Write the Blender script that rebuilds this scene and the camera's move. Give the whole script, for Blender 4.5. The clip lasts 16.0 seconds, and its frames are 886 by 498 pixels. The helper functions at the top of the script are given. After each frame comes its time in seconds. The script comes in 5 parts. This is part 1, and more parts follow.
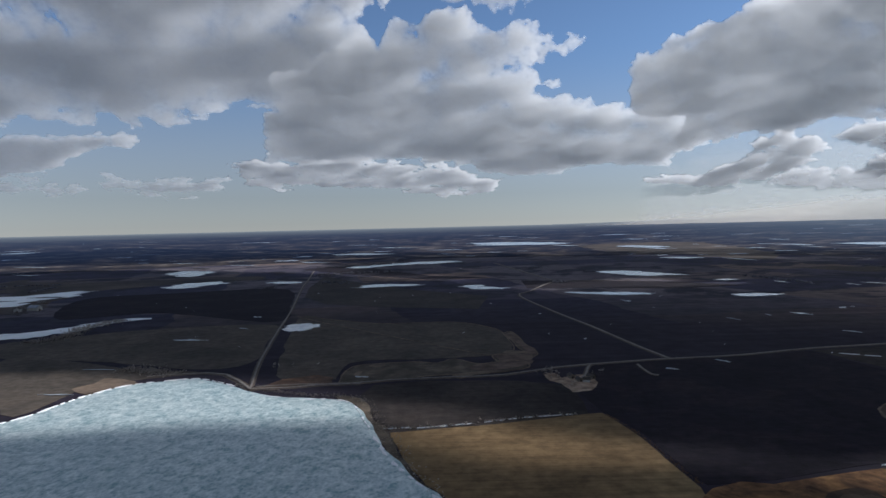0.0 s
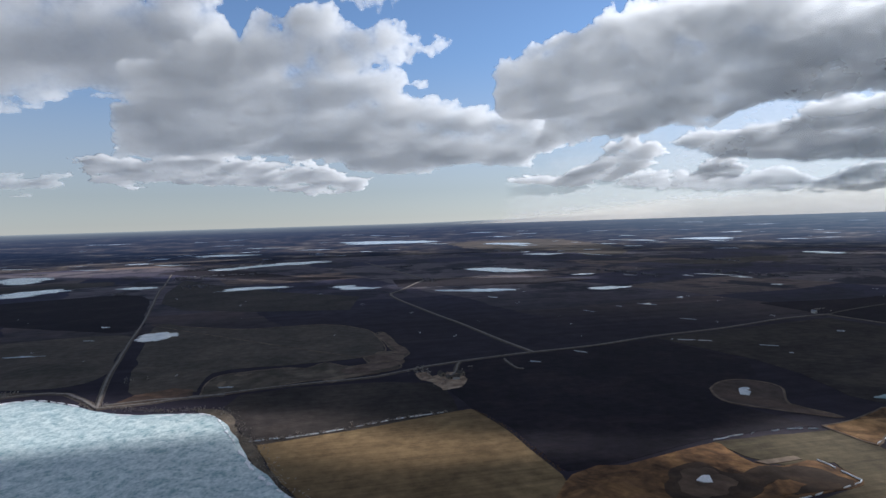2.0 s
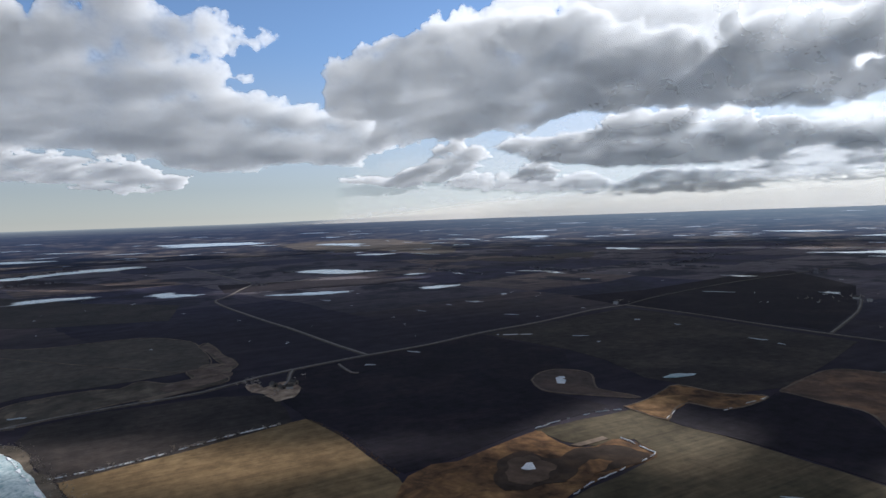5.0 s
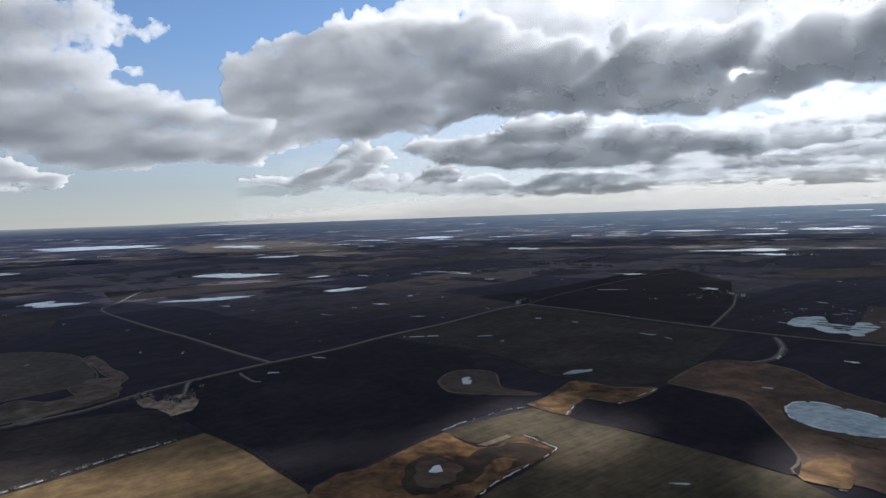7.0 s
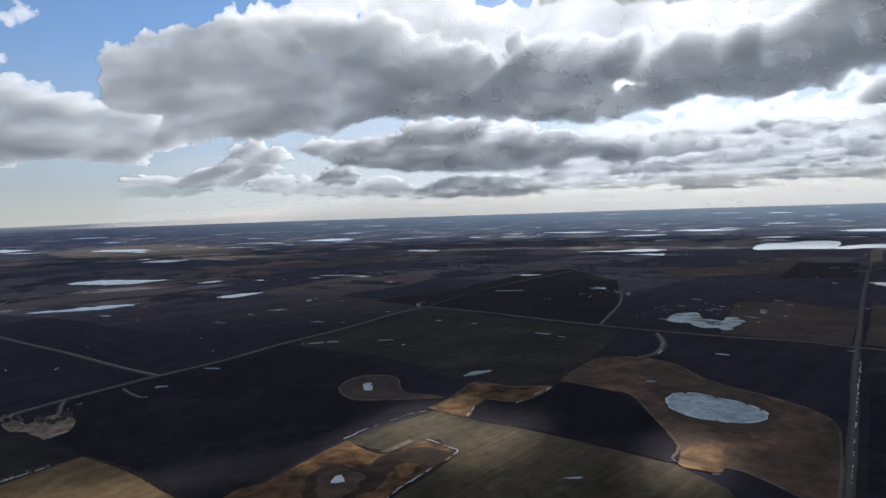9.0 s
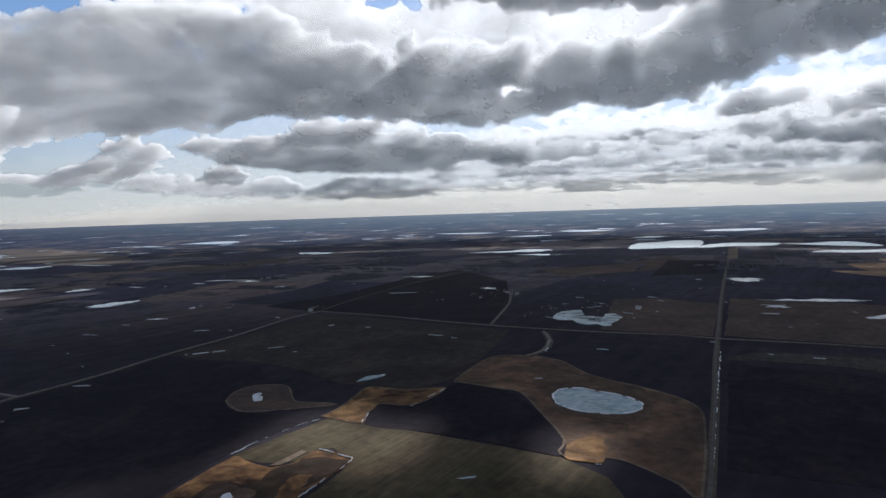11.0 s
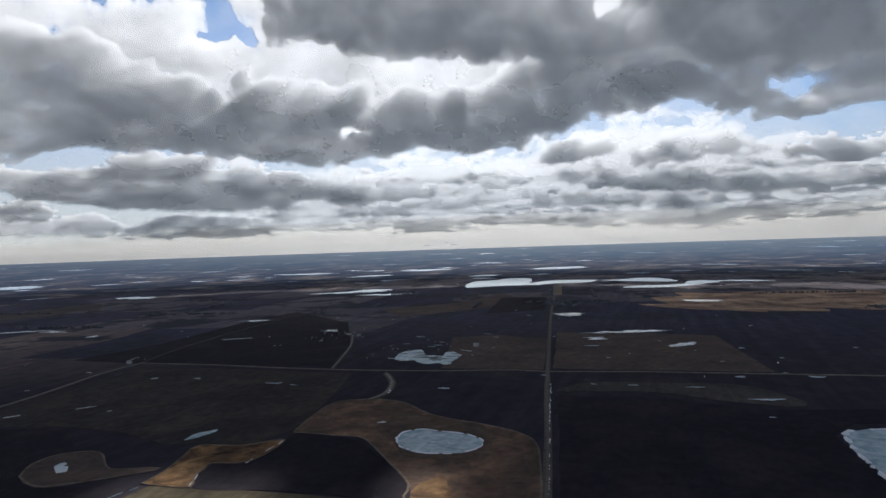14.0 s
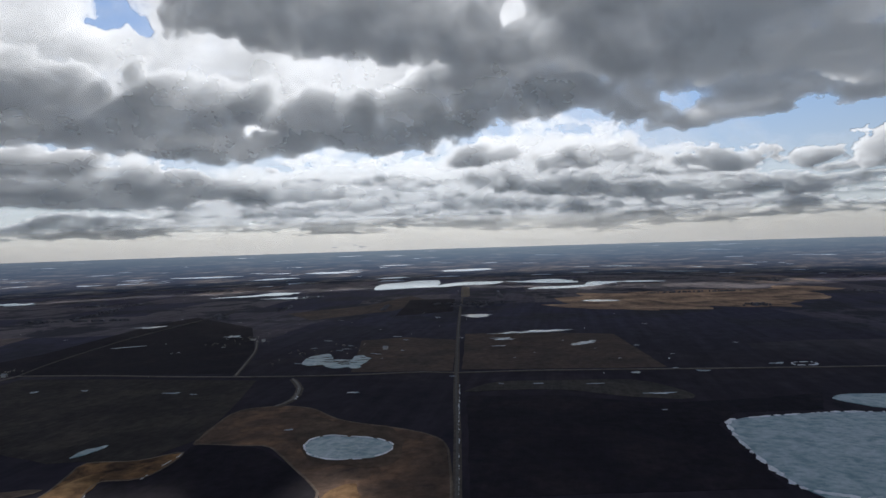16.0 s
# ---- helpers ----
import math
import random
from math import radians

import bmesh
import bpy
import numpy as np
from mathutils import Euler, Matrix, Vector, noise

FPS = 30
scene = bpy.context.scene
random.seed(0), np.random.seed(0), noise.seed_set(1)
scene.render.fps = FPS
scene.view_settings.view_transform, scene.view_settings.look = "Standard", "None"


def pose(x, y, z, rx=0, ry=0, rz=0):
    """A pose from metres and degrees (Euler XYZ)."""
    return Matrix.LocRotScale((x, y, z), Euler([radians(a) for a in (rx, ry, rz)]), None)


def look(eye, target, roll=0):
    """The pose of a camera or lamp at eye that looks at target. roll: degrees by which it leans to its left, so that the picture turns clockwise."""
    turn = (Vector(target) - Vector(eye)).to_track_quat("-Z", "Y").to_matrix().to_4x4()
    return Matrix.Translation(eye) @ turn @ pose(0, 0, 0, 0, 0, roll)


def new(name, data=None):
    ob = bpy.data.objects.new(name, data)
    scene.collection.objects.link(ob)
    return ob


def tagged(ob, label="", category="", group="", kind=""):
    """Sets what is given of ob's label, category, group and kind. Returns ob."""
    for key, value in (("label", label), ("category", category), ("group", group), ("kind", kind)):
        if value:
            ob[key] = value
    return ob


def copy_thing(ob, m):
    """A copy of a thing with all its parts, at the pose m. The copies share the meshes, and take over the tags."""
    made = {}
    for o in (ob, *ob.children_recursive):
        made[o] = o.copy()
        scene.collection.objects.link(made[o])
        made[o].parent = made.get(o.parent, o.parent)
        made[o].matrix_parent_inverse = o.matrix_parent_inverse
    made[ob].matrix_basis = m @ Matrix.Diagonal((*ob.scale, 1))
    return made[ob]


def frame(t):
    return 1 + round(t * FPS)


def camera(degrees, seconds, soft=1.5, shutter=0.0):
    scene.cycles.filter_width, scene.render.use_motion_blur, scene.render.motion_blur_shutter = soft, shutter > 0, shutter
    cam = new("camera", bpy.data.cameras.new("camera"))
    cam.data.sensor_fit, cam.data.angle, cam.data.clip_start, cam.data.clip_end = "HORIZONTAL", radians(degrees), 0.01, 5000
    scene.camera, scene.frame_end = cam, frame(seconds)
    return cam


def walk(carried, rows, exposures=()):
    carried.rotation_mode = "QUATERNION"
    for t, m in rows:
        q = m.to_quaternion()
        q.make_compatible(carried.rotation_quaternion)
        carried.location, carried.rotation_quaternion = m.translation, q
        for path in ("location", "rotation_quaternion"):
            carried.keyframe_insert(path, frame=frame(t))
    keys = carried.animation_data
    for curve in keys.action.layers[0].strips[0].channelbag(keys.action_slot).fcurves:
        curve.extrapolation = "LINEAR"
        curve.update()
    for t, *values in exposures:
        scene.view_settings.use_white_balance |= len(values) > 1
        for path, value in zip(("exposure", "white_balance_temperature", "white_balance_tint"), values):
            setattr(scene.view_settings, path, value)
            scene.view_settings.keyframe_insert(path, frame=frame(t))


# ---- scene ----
# A drone turns on the spot, slowly climbing, over a wide prairie in early spring.
cam = camera(71.62, 16.0, soft=1.5)
PATH = [
    (0, -0.00, 0.00, 120.00, 88.016, 1.356, -0.047),
    (0.5, 0.23, 0.16, 120.49, 87.853, 1.456, -3.293),
    (1, 0.79, 0.88, 120.99, 87.795, 1.563, -6.211),
    (1.5, 1.16, 1.38, 121.50, 87.681, 1.610, -9.127),
    (2, 1.35, 1.70, 122.04, 87.559, 1.731, -12.042),
    (2.5, 1.30, 1.89, 122.60, 87.433, 1.797, -14.985),
    (3, 1.54, 1.72, 123.20, 87.324, 1.883, -17.748),
    (3.5, 1.34, 1.94, 123.80, 87.251, 1.951, -20.453),
    (4, 1.53, 1.84, 124.40, 87.171, 1.970, -22.928),
    (6.5, 1.08, 2.29, 127.38, 86.848, 1.946, -34.220),
    (7, 1.29, 2.15, 127.96, 86.786, 1.966, -36.406),
    (7.5, 1.00, 1.89, 128.54, 86.760, 1.974, -38.715),
    (8, 0.90, 1.69, 129.13, 86.724, 1.959, -40.980),
    (8.5, 0.91, 1.97, 129.71, 86.682, 1.922, -43.331),
    (9, 1.02, 2.34, 130.28, 86.632, 1.851, -45.729),
    (11.5, 0.99, 1.98, 133.05, 86.447, 1.868, -58.188),
    (12, 1.35, 2.23, 133.51, 86.407, 1.858, -60.673),
    (12.5, 1.69, 3.14, 133.87, 86.444, 1.797, -63.245),
    (12.6, 1.76, 3.25, 133.92, 86.733, 1.807, -63.747),
    (12.7, 1.82, 3.36, 133.98, 87.278, 1.818, -64.242),
    (12.8, 1.89, 3.47, 134.03, 87.888, 1.829, -64.734),
    (12.9, 1.95, 3.58, 134.08, 88.786, 1.840, -65.216),
    (13, 2.02, 3.69, 134.13, 89.653, 1.850, -65.699),
    (13.5, 2.14, 3.87, 134.32, 89.649, 1.832, -68.104),
    (14, 2.30, 3.52, 134.45, 89.631, 1.868, -70.515),
    (14.5, 2.14, 3.31, 134.54, 89.628, 1.841, -72.724),
    (15, 2.28, 3.48, 134.60, 89.601, 1.861, -74.852),
    (15.5, 2.66, 3.99, 134.65, 89.579, 1.815, -76.914),
    (16, 2.79, 4.83, 134.70, 89.575, 1.771, -79.034),
]
walk(cam, [(t, pose(x, y, z, rx, ry, rz)) for t, x, y, z, rx, ry, rz in PATH],
     exposures=[(0.0, 0.0, 5800.0, 12.0), (0.5, 0.16, 5800.0, 12.0), (1.5, 0.34, 5820.0, 12.0), (4.0, 0.38, 5900.0, 12.0), (9.0, 0.32, 5980.0, 12.0), (12.0, 0.22, 6020.0, 12.0), (16.0, 0.09, 6130.0, 12.0)])

# ---- sky and sun ----
SUN_AZ, SUN_EL = -74.0, 30.0          # degrees, counted to the left from +y


def heading(az, el):
    a, e = radians(az), radians(el)
    return Vector((-math.sin(a) * math.cos(e), math.cos(a) * math.cos(e), math.sin(e)))


def tree_of(material):
    material.use_nodes = True
    nodes, links = material.node_tree.nodes, material.node_tree.links
    nodes.clear()

    def node(kind, inputs=None, **settings):
        n = nodes.new(kind)
        for key, value in settings.items():
            setattr(n, key, value)
        for key, value in (inputs or {}).items():
            if isinstance(value, bpy.types.NodeSocket):
                links.new(value, n.inputs[key])
            else:
                n.inputs[key].default_value = value
        return n
    return node


world = bpy.data.worlds.new("sky")
scene.world = world
wn = tree_of(world)
sky = wn("ShaderNodeTexSky", sky_type="NISHITA", sun_disc=False, sun_elevation=radians(SUN_EL), sun_rotation=radians(-SUN_AZ),
         altitude=600.0, air_density=0.9, dust_density=0.08, ozone_density=1.6)
# thick low air is pale, the sky higher up a clear blue
up = wn("ShaderNodeSeparateXYZ", {"Vector": wn("ShaderNodeTexCoord").outputs["Generated"]}).outputs["Z"]
depth = wn("ShaderNodeMapRange", {"Value": up, "From Min": 0.0, "From Max": 0.28, "To Min": 0.4, "To Max": 1.02}, interpolation_type="SMOOTHSTEP")
glow = wn("ShaderNodeMapRange", {"Value": up, "From Min": 0.0, "From Max": 0.3, "To Min": 0.78, "To Max": 1.35}, interpolation_type="SMOOTHSTEP")
clear = wn("ShaderNodeHueSaturation", {"Saturation": depth.outputs[0], "Value": glow.outputs[0], "Color": sky.outputs["Color"]})
warm = wn("ShaderNodeMapRange", {"Value": up, "From Min": 0.0, "From Max": 0.13, "To Min": 1.0, "To Max": 0.0}, interpolation_type="SMOOTHSTEP")
air = wn("ShaderNodeMix", {0: warm.outputs[0], 6: clear.outputs["Color"]}, data_type="RGBA", blend_type="MULTIPLY")
air.inputs[7].default_value = (0.97, 0.985, 0.97, 1)
wn("ShaderNodeOutputWorld", {"Surface": wn("ShaderNodeBackground", {"Color": air.outputs[2], "Strength": 0.07}).outputs[0]})

sun = new("sun", bpy.data.lights.new("sun", "SUN"))
sun.data.energy, sun.data.angle, sun.data.color = 5.0, radians(0.6), (1.0, 0.93, 0.82)
sun.matrix_world = look(heading(SUN_AZ, SUN_EL) * 3000, (0, 0, 0))
scene.view_settings.exposure = 0.0

# ---- the lie of the land ----
from mathutils.geometry import delaunay_2d_cdt

FLAT, RIM, FAR, LEVEL = 2400.0, 4940.0, 160000.0, 129.0


def land(x, y, up=0.0):
    """The place on the land for plan coordinates; beyond FLAT the long plain is folded up into the last stretch before the rim."""
    d = math.hypot(x, y)
    if d <= FLAT:
        return Vector((x, y, up))
    d = min(d, FAR)
    r = FLAT + (1 / FLAT - 1 / d) / (1 / FLAT - 1 / FAR) * (RIM - FLAT)
    k = r / math.hypot(x, y)
    # towards the sun the rim is lifted to fit the horizon in the camera's view
    west = min(max((math.degrees(math.atan2(x, y)) - 10) / 40, 0), 1) if y > 0 or x > 0 else 0
    lift = 55.0 * max((r - 3700) / (RIM - 3700), 0) ** 2 * west
    return Vector((x * k, y * k, LEVEL - r * LEVEL / d + lift + up * 2))


def mesh_of(name, bm):
    data = bpy.data.meshes.new(name)
    bm.to_mesh(data)
    bm.free()
    return data


def part(name, bm, material, parent=None, label=""):
    ob = new(name, mesh_of(name, bm))
    if material:
        ob.data.materials.append(material)
    if parent:
        ob.parent = parent
    if label:
        ob["label"] = label
    return ob


# ---- materials ----
def coords(node, scale=1.0, turn=0.0, stretch=(1, 1, 1)):
    g = node("ShaderNodeNewGeometry")
    m = node("ShaderNodeMapping", {"Vector": g.outputs["Position"]})
    m.inputs["Rotation"].default_value = (0, 0, radians(turn))
    m.inputs["Scale"].default_value = [scale * s for s in stretch]
    return m.outputs[0]


def noise_of(node, vector, scale, detail=6.0, rough=0.6, distort=0.0):
    return node("ShaderNodeTexNoise", {"Vector": vector, "Scale": scale, "Detail": detail, "Roughness": rough, "Distortion": distort}).outputs["Fac"]


def ramp(node, fac, stops):
    n = node("ShaderNodeValToRGB", {"Fac": fac})
    e = n.color_ramp.elements
    while len(e) < len(stops):
        e.new(0.5)
    for k, (at, c) in enumerate(stops):
        e[k].position, e[k].color = at, (*c, 1) if len(c) == 3 else c
    return n.outputs["Color"]


def mix(node, fac, a, b, blend="MIX"):
    n = node("ShaderNodeMix", data_type="RGBA", blend_type=blend)
    for key, value in ((0, fac), (6, a), (7, b)):
        if isinstance(value, bpy.types.NodeSocket):
            n.id_data.links.new(value, n.inputs[key])
        else:
            n.inputs[key].default_value = value if key == 0 else (*value, 1)
    return n.outputs[2]


def surface(node, colour, rough=0.9, bump=None, strength=0.4, distance=1.0, specular=0.3, metal=0.0):
    b = node("ShaderNodeBsdfPrincipled", {"Base Color": colour if isinstance(colour, bpy.types.NodeSocket) else (*colour, 1),
                                          "Roughness": rough, "Specular IOR Level": specular, "Metallic": metal})
    if bump is not None:
        n = node("ShaderNodeBump", {"Height": bump, "Strength": strength, "Distance": distance})
        b.inputs["Normal"].id_data.links.new(n.outputs[0], b.inputs["Normal"])
    node("ShaderNodeOutputMaterial", {"Surface": b.outputs[0]})
    return b


def field_material(name, dark, mid, light, furrow=0.0, turn=9.0, scale=1.0, patch=0.012, specular=0.1, grain=0.8):
    """Bare or grown land: broad patches, clumps, fine grain and, where it is worked, drill rows."""
    m = bpy.data.materials.new(name)
    node = tree_of(m)
    p = coords(node)
    broad = noise_of(node, p, patch * scale, 5, 0.6, 0.6)
    clump = noise_of(node, p, 0.12 * scale, 6, 0.65)
    c = ramp(node, broad, [(0.32, dark), (0.5, mid), (0.7, light)])
    c2 = ramp(node, clump, [(0.3, (0.55, 0.55, 0.55)), (0.7, (1.4, 1.4, 1.4))])
    c = mix(node, grain, c, c2, "MULTIPLY")
    if furrow:
        rows = noise_of(node, coords(node, 1.0, -turn, (0.02, 0.45, 1)), 1.0, 4, 0.6)
        c = mix(node, furrow, c, ramp(node, rows, [(0.33, (0.5, 0.5, 0.5)), (0.67, (1.5, 1.5, 1.45))]), "MULTIPLY")
    surface(node, c, 0.95, clump, 0.5, 0.8, specular)
    return m


def ground_material():
    """Black soil nearby; farther out a quilt of ploughland, stubble and dry grass on the survey grid, haze painted in
    as a blue tint.
    """
    m = bpy.data.materials.new("prairie_soil")
    node = tree_of(m)
    p = coords(node)
    wob = node("ShaderNodeTexNoise", {"Vector": p, "Scale": 0.004, "Detail": 4.0})
    warped = node("ShaderNodeVectorMath", {0: p, 1: node("ShaderNodeVectorMath", {0: wob.outputs["Color"], "Scale": 90.0}, operation="SCALE").outputs[0]}, operation="ADD")
    cell = node("ShaderNodeMapping", {"Vector": warped.outputs[0]})
    cell.inputs["Rotation"].default_value = (0, 0, radians(-9))
    cell.inputs["Scale"].default_value = (1 / 310, 1 / 210, 1)
    cell.inputs["Location"].default_value = (0.37, 0.2, 0)
    q = node("ShaderNodeVectorMath", {0: cell.outputs[0]}, operation="FLOOR")
    flat = node("ShaderNodeVectorMath", {0: q.outputs[0], 1: (1, 1, 0)}, operation="MULTIPLY")
    pick = node("ShaderNodeTexWhiteNoise", {"Vector": flat.outputs[0]}, noise_dimensions="3D").outputs["Value"]
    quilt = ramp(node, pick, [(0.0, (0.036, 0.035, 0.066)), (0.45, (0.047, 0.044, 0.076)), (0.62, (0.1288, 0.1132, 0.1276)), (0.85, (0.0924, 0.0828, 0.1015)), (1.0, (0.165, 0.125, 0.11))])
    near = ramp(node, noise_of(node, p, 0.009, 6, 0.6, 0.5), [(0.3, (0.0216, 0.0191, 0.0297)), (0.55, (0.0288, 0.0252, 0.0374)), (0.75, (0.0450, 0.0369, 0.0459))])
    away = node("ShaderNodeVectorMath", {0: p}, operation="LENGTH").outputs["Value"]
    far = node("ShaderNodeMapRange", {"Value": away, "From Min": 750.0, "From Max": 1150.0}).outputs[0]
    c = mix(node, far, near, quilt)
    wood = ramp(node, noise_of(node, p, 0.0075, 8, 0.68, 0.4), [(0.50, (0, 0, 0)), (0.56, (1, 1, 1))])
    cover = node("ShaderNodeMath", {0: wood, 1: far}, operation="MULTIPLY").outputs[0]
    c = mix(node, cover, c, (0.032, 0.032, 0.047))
    clump = noise_of(node, p, 0.05, 7, 0.65)
    c = mix(node, 0.75, c, ramp(node, clump, [(0.3, (0.6, 0.6, 0.6)), (0.72, (1.5, 1.45, 1.4))]), "MULTIPLY")
    rows = noise_of(node, coords(node, 1.0, -9, (0.004, 0.07, 1)), 1.0, 6, 0.65)
    c = mix(node, 0.6, c, ramp(node, rows, [(0.32, (0.6, 0.6, 0.62)), (0.68, (1.45, 1.4, 1.4))]), "MULTIPLY")
    surface(node, c, 0.95, clump, 0.4, 1.0, 0.1)
    return m


def distance_material():
    """The far plain, with blue haze painted on as emission that grows with distance."""
    m = bpy.data.materials.new("far_plain")
    node = tree_of(m)
    p = coords(node)
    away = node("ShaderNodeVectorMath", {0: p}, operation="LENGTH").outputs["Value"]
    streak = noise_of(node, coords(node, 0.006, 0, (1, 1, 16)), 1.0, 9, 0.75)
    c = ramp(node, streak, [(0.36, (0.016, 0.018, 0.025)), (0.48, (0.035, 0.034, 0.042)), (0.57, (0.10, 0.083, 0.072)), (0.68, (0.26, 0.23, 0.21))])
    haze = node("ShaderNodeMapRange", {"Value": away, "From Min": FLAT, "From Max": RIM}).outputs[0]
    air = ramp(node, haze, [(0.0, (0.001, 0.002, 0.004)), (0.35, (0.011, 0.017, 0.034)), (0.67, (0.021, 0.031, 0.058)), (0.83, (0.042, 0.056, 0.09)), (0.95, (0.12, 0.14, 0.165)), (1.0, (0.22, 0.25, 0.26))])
    # the painted haze is made brighter towards the sun
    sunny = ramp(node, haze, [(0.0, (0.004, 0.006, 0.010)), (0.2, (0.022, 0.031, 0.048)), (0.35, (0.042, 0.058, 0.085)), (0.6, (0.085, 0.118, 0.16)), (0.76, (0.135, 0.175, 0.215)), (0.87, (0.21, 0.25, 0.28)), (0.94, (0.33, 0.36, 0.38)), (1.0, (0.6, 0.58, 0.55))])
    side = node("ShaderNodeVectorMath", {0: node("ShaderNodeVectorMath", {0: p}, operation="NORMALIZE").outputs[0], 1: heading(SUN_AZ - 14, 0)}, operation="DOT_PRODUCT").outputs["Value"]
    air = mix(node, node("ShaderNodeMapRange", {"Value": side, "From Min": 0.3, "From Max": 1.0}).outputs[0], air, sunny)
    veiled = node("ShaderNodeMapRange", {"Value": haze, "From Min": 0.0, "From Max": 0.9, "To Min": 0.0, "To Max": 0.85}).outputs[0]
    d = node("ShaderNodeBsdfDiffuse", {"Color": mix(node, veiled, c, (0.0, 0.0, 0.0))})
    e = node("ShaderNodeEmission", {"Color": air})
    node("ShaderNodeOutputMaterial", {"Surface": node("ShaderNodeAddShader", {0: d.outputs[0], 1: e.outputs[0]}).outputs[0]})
    return m


def ice_material(name, pale, blue, scale=0.06, rough=0.3, specular=0.5):
    """Lake ice: windblown snow crust in patches over bluish ice, fretted with fine cracks."""
    m = bpy.data.materials.new(name)
    node = tree_of(m)
    p = coords(node)
    crust = noise_of(node, p, scale, 8, 0.68, 0.8)
    flecks = node("ShaderNodeTexVoronoi", {"Vector": coords(node, 1.0, 20, (1, 0.6, 1)), "Scale": scale * 4}, feature="F1").outputs["Distance"]
    fine = noise_of(node, p, scale * 7, 5, 0.7)
    fac = node("ShaderNodeMath", {0: crust, 1: node("ShaderNodeMath", {0: flecks, 1: 0.22}, operation="MULTIPLY").outputs[0]}, operation="ADD")
    c = ramp(node, fac.outputs[0], [(0.45, blue), (0.6, [0.5 * (a + b) for a, b in zip(pale, blue)]), (0.78, pale)])
    c = mix(node, 0.5, c, ramp(node, fine, [(0.35, (0.7, 0.74, 0.78)), (0.65, (1.2, 1.2, 1.2))]), "MULTIPLY")
    surface(node, c, rough, crust, 0.15, 0.3, specular)
    return m


def plain_material(name, colour, rough=0.8, vary=0.35, scale=0.8, metal=0.0):
    m = bpy.data.materials.new(name)
    node = tree_of(m)
    n = noise_of(node, coords(node), scale, 5, 0.6)
    c = mix(node, 1.0, colour, ramp(node, n, [(0.3, (1 - vary,) * 3), (0.7, (1 + vary,) * 3)]), "MULTIPLY")
    surface(node, c, rough, n, 0.3, 0.1, 0.3, metal)
    return m


SOIL = ground_material()
FAR_PLAIN = distance_material()
TAN = field_material("tan_stubble", (0.1315, 0.0879, 0.0454), (0.1935, 0.1302, 0.0680), (0.2323, 0.1618, 0.0842), 0.3)
PASTURE = field_material("dry_pasture", (0.04, 0.025, 0.018), (0.165, 0.09, 0.045), (0.36, 0.20, 0.085), patch=0.055, grain=1.0)
OLIVE = field_material("olive_stubble", (0.0569, 0.0466, 0.0292), (0.0877, 0.0710, 0.0446), (0.135, 0.1, 0.062), 0.4, turn=-62)
STUBBLE = field_material("grey_stubble", (0.0423, 0.0377, 0.0386), (0.0589, 0.0515, 0.0497), (0.0828, 0.0699, 0.0635), 0.3)
BLACK = field_material("black_soil", (0.0132, 0.0107, 0.0172), (0.0174, 0.0143, 0.0218), (0.0290, 0.0229, 0.0286), 0.15, patch=0.016)
GREY_SOIL = field_material("grey_brown_stubble", (0.0306, 0.0261, 0.0261), (0.0450, 0.0378, 0.0360), (0.0675, 0.0540, 0.0486), 0.3, patch=0.018)
DARK_SOIL = field_material("darker_black_soil", (0.0145, 0.0121, 0.0180), (0.0194, 0.0160, 0.0233), (0.0317, 0.0251, 0.0308), 0.3, patch=0.018)
BROWN = field_material("brown_grass", (0.07, 0.049, 0.041), (0.13, 0.083, 0.06), (0.245, 0.14, 0.085), patch=0.03)
DRAB = field_material("drab_pasture", (0.066, 0.057, 0.05), (0.092, 0.078, 0.066), (0.13, 0.106, 0.085), patch=0.015)
RUSSET = field_material("russet_grass", (0.0633, 0.0483, 0.0456), (0.0897, 0.0655, 0.0576), (0.1323, 0.0920, 0.0720), patch=0.02)
# brown grass greyed in its base colour to stand in for haze
HAZED_BROWN = field_material("hazed_grassland", (0.045, 0.042, 0.045), (0.08, 0.067, 0.06), (0.12, 0.095, 0.082), patch=0.006)
# sunshine on the far reeds is painted into these raised colours
SUNLIT_GOLD = field_material("sunlit_reeds", (0.09, 0.066, 0.056), (0.34, 0.215, 0.145), (0.6, 0.39, 0.25), patch=0.014)
YARD = field_material("trampled_yard", (0.15, 0.105, 0.078), (0.33, 0.24, 0.175), (0.52, 0.4, 0.3), patch=0.09, grain=1.0)
SHORE = field_material("shore_grass", (0.10, 0.078, 0.062), (0.17, 0.13, 0.10), (0.24, 0.18, 0.135), patch=0.03)
ICE = ice_material("lake_ice", (0.67, 0.74, 0.73), (0.17, 0.3, 0.335), 0.13, specular=0.3)
ICE_POND = ice_material("pond_ice", (0.44, 0.52, 0.55), (0.13, 0.24, 0.29), 0.07, 0.4, 0.3)
SNOW_ICE = ice_material("snowy_ice", (0.58, 0.61, 0.65), (0.34, 0.4, 0.46), 0.02, 0.14, 0.9)
# whiter copy of the snowy ice, painted as if the sun lay on it
SUNLIT_LAKE_SNOW = ice_material("sunlit_lake_snow", (0.86, 0.86, 0.85), (0.6, 0.64, 0.67), 0.02, 0.3, 0.5)
SNOW = plain_material("old_snow", (0.8, 0.81, 0.84), 0.7, 0.15)
REED = field_material("dark_reeds", (0.036, 0.026, 0.020), (0.054, 0.038, 0.029), (0.084, 0.054, 0.036), patch=0.05)
HOLLOW = field_material("tan_grass", (0.085, 0.062, 0.053), (0.135, 0.098, 0.08), (0.2, 0.148, 0.12), patch=0.04)
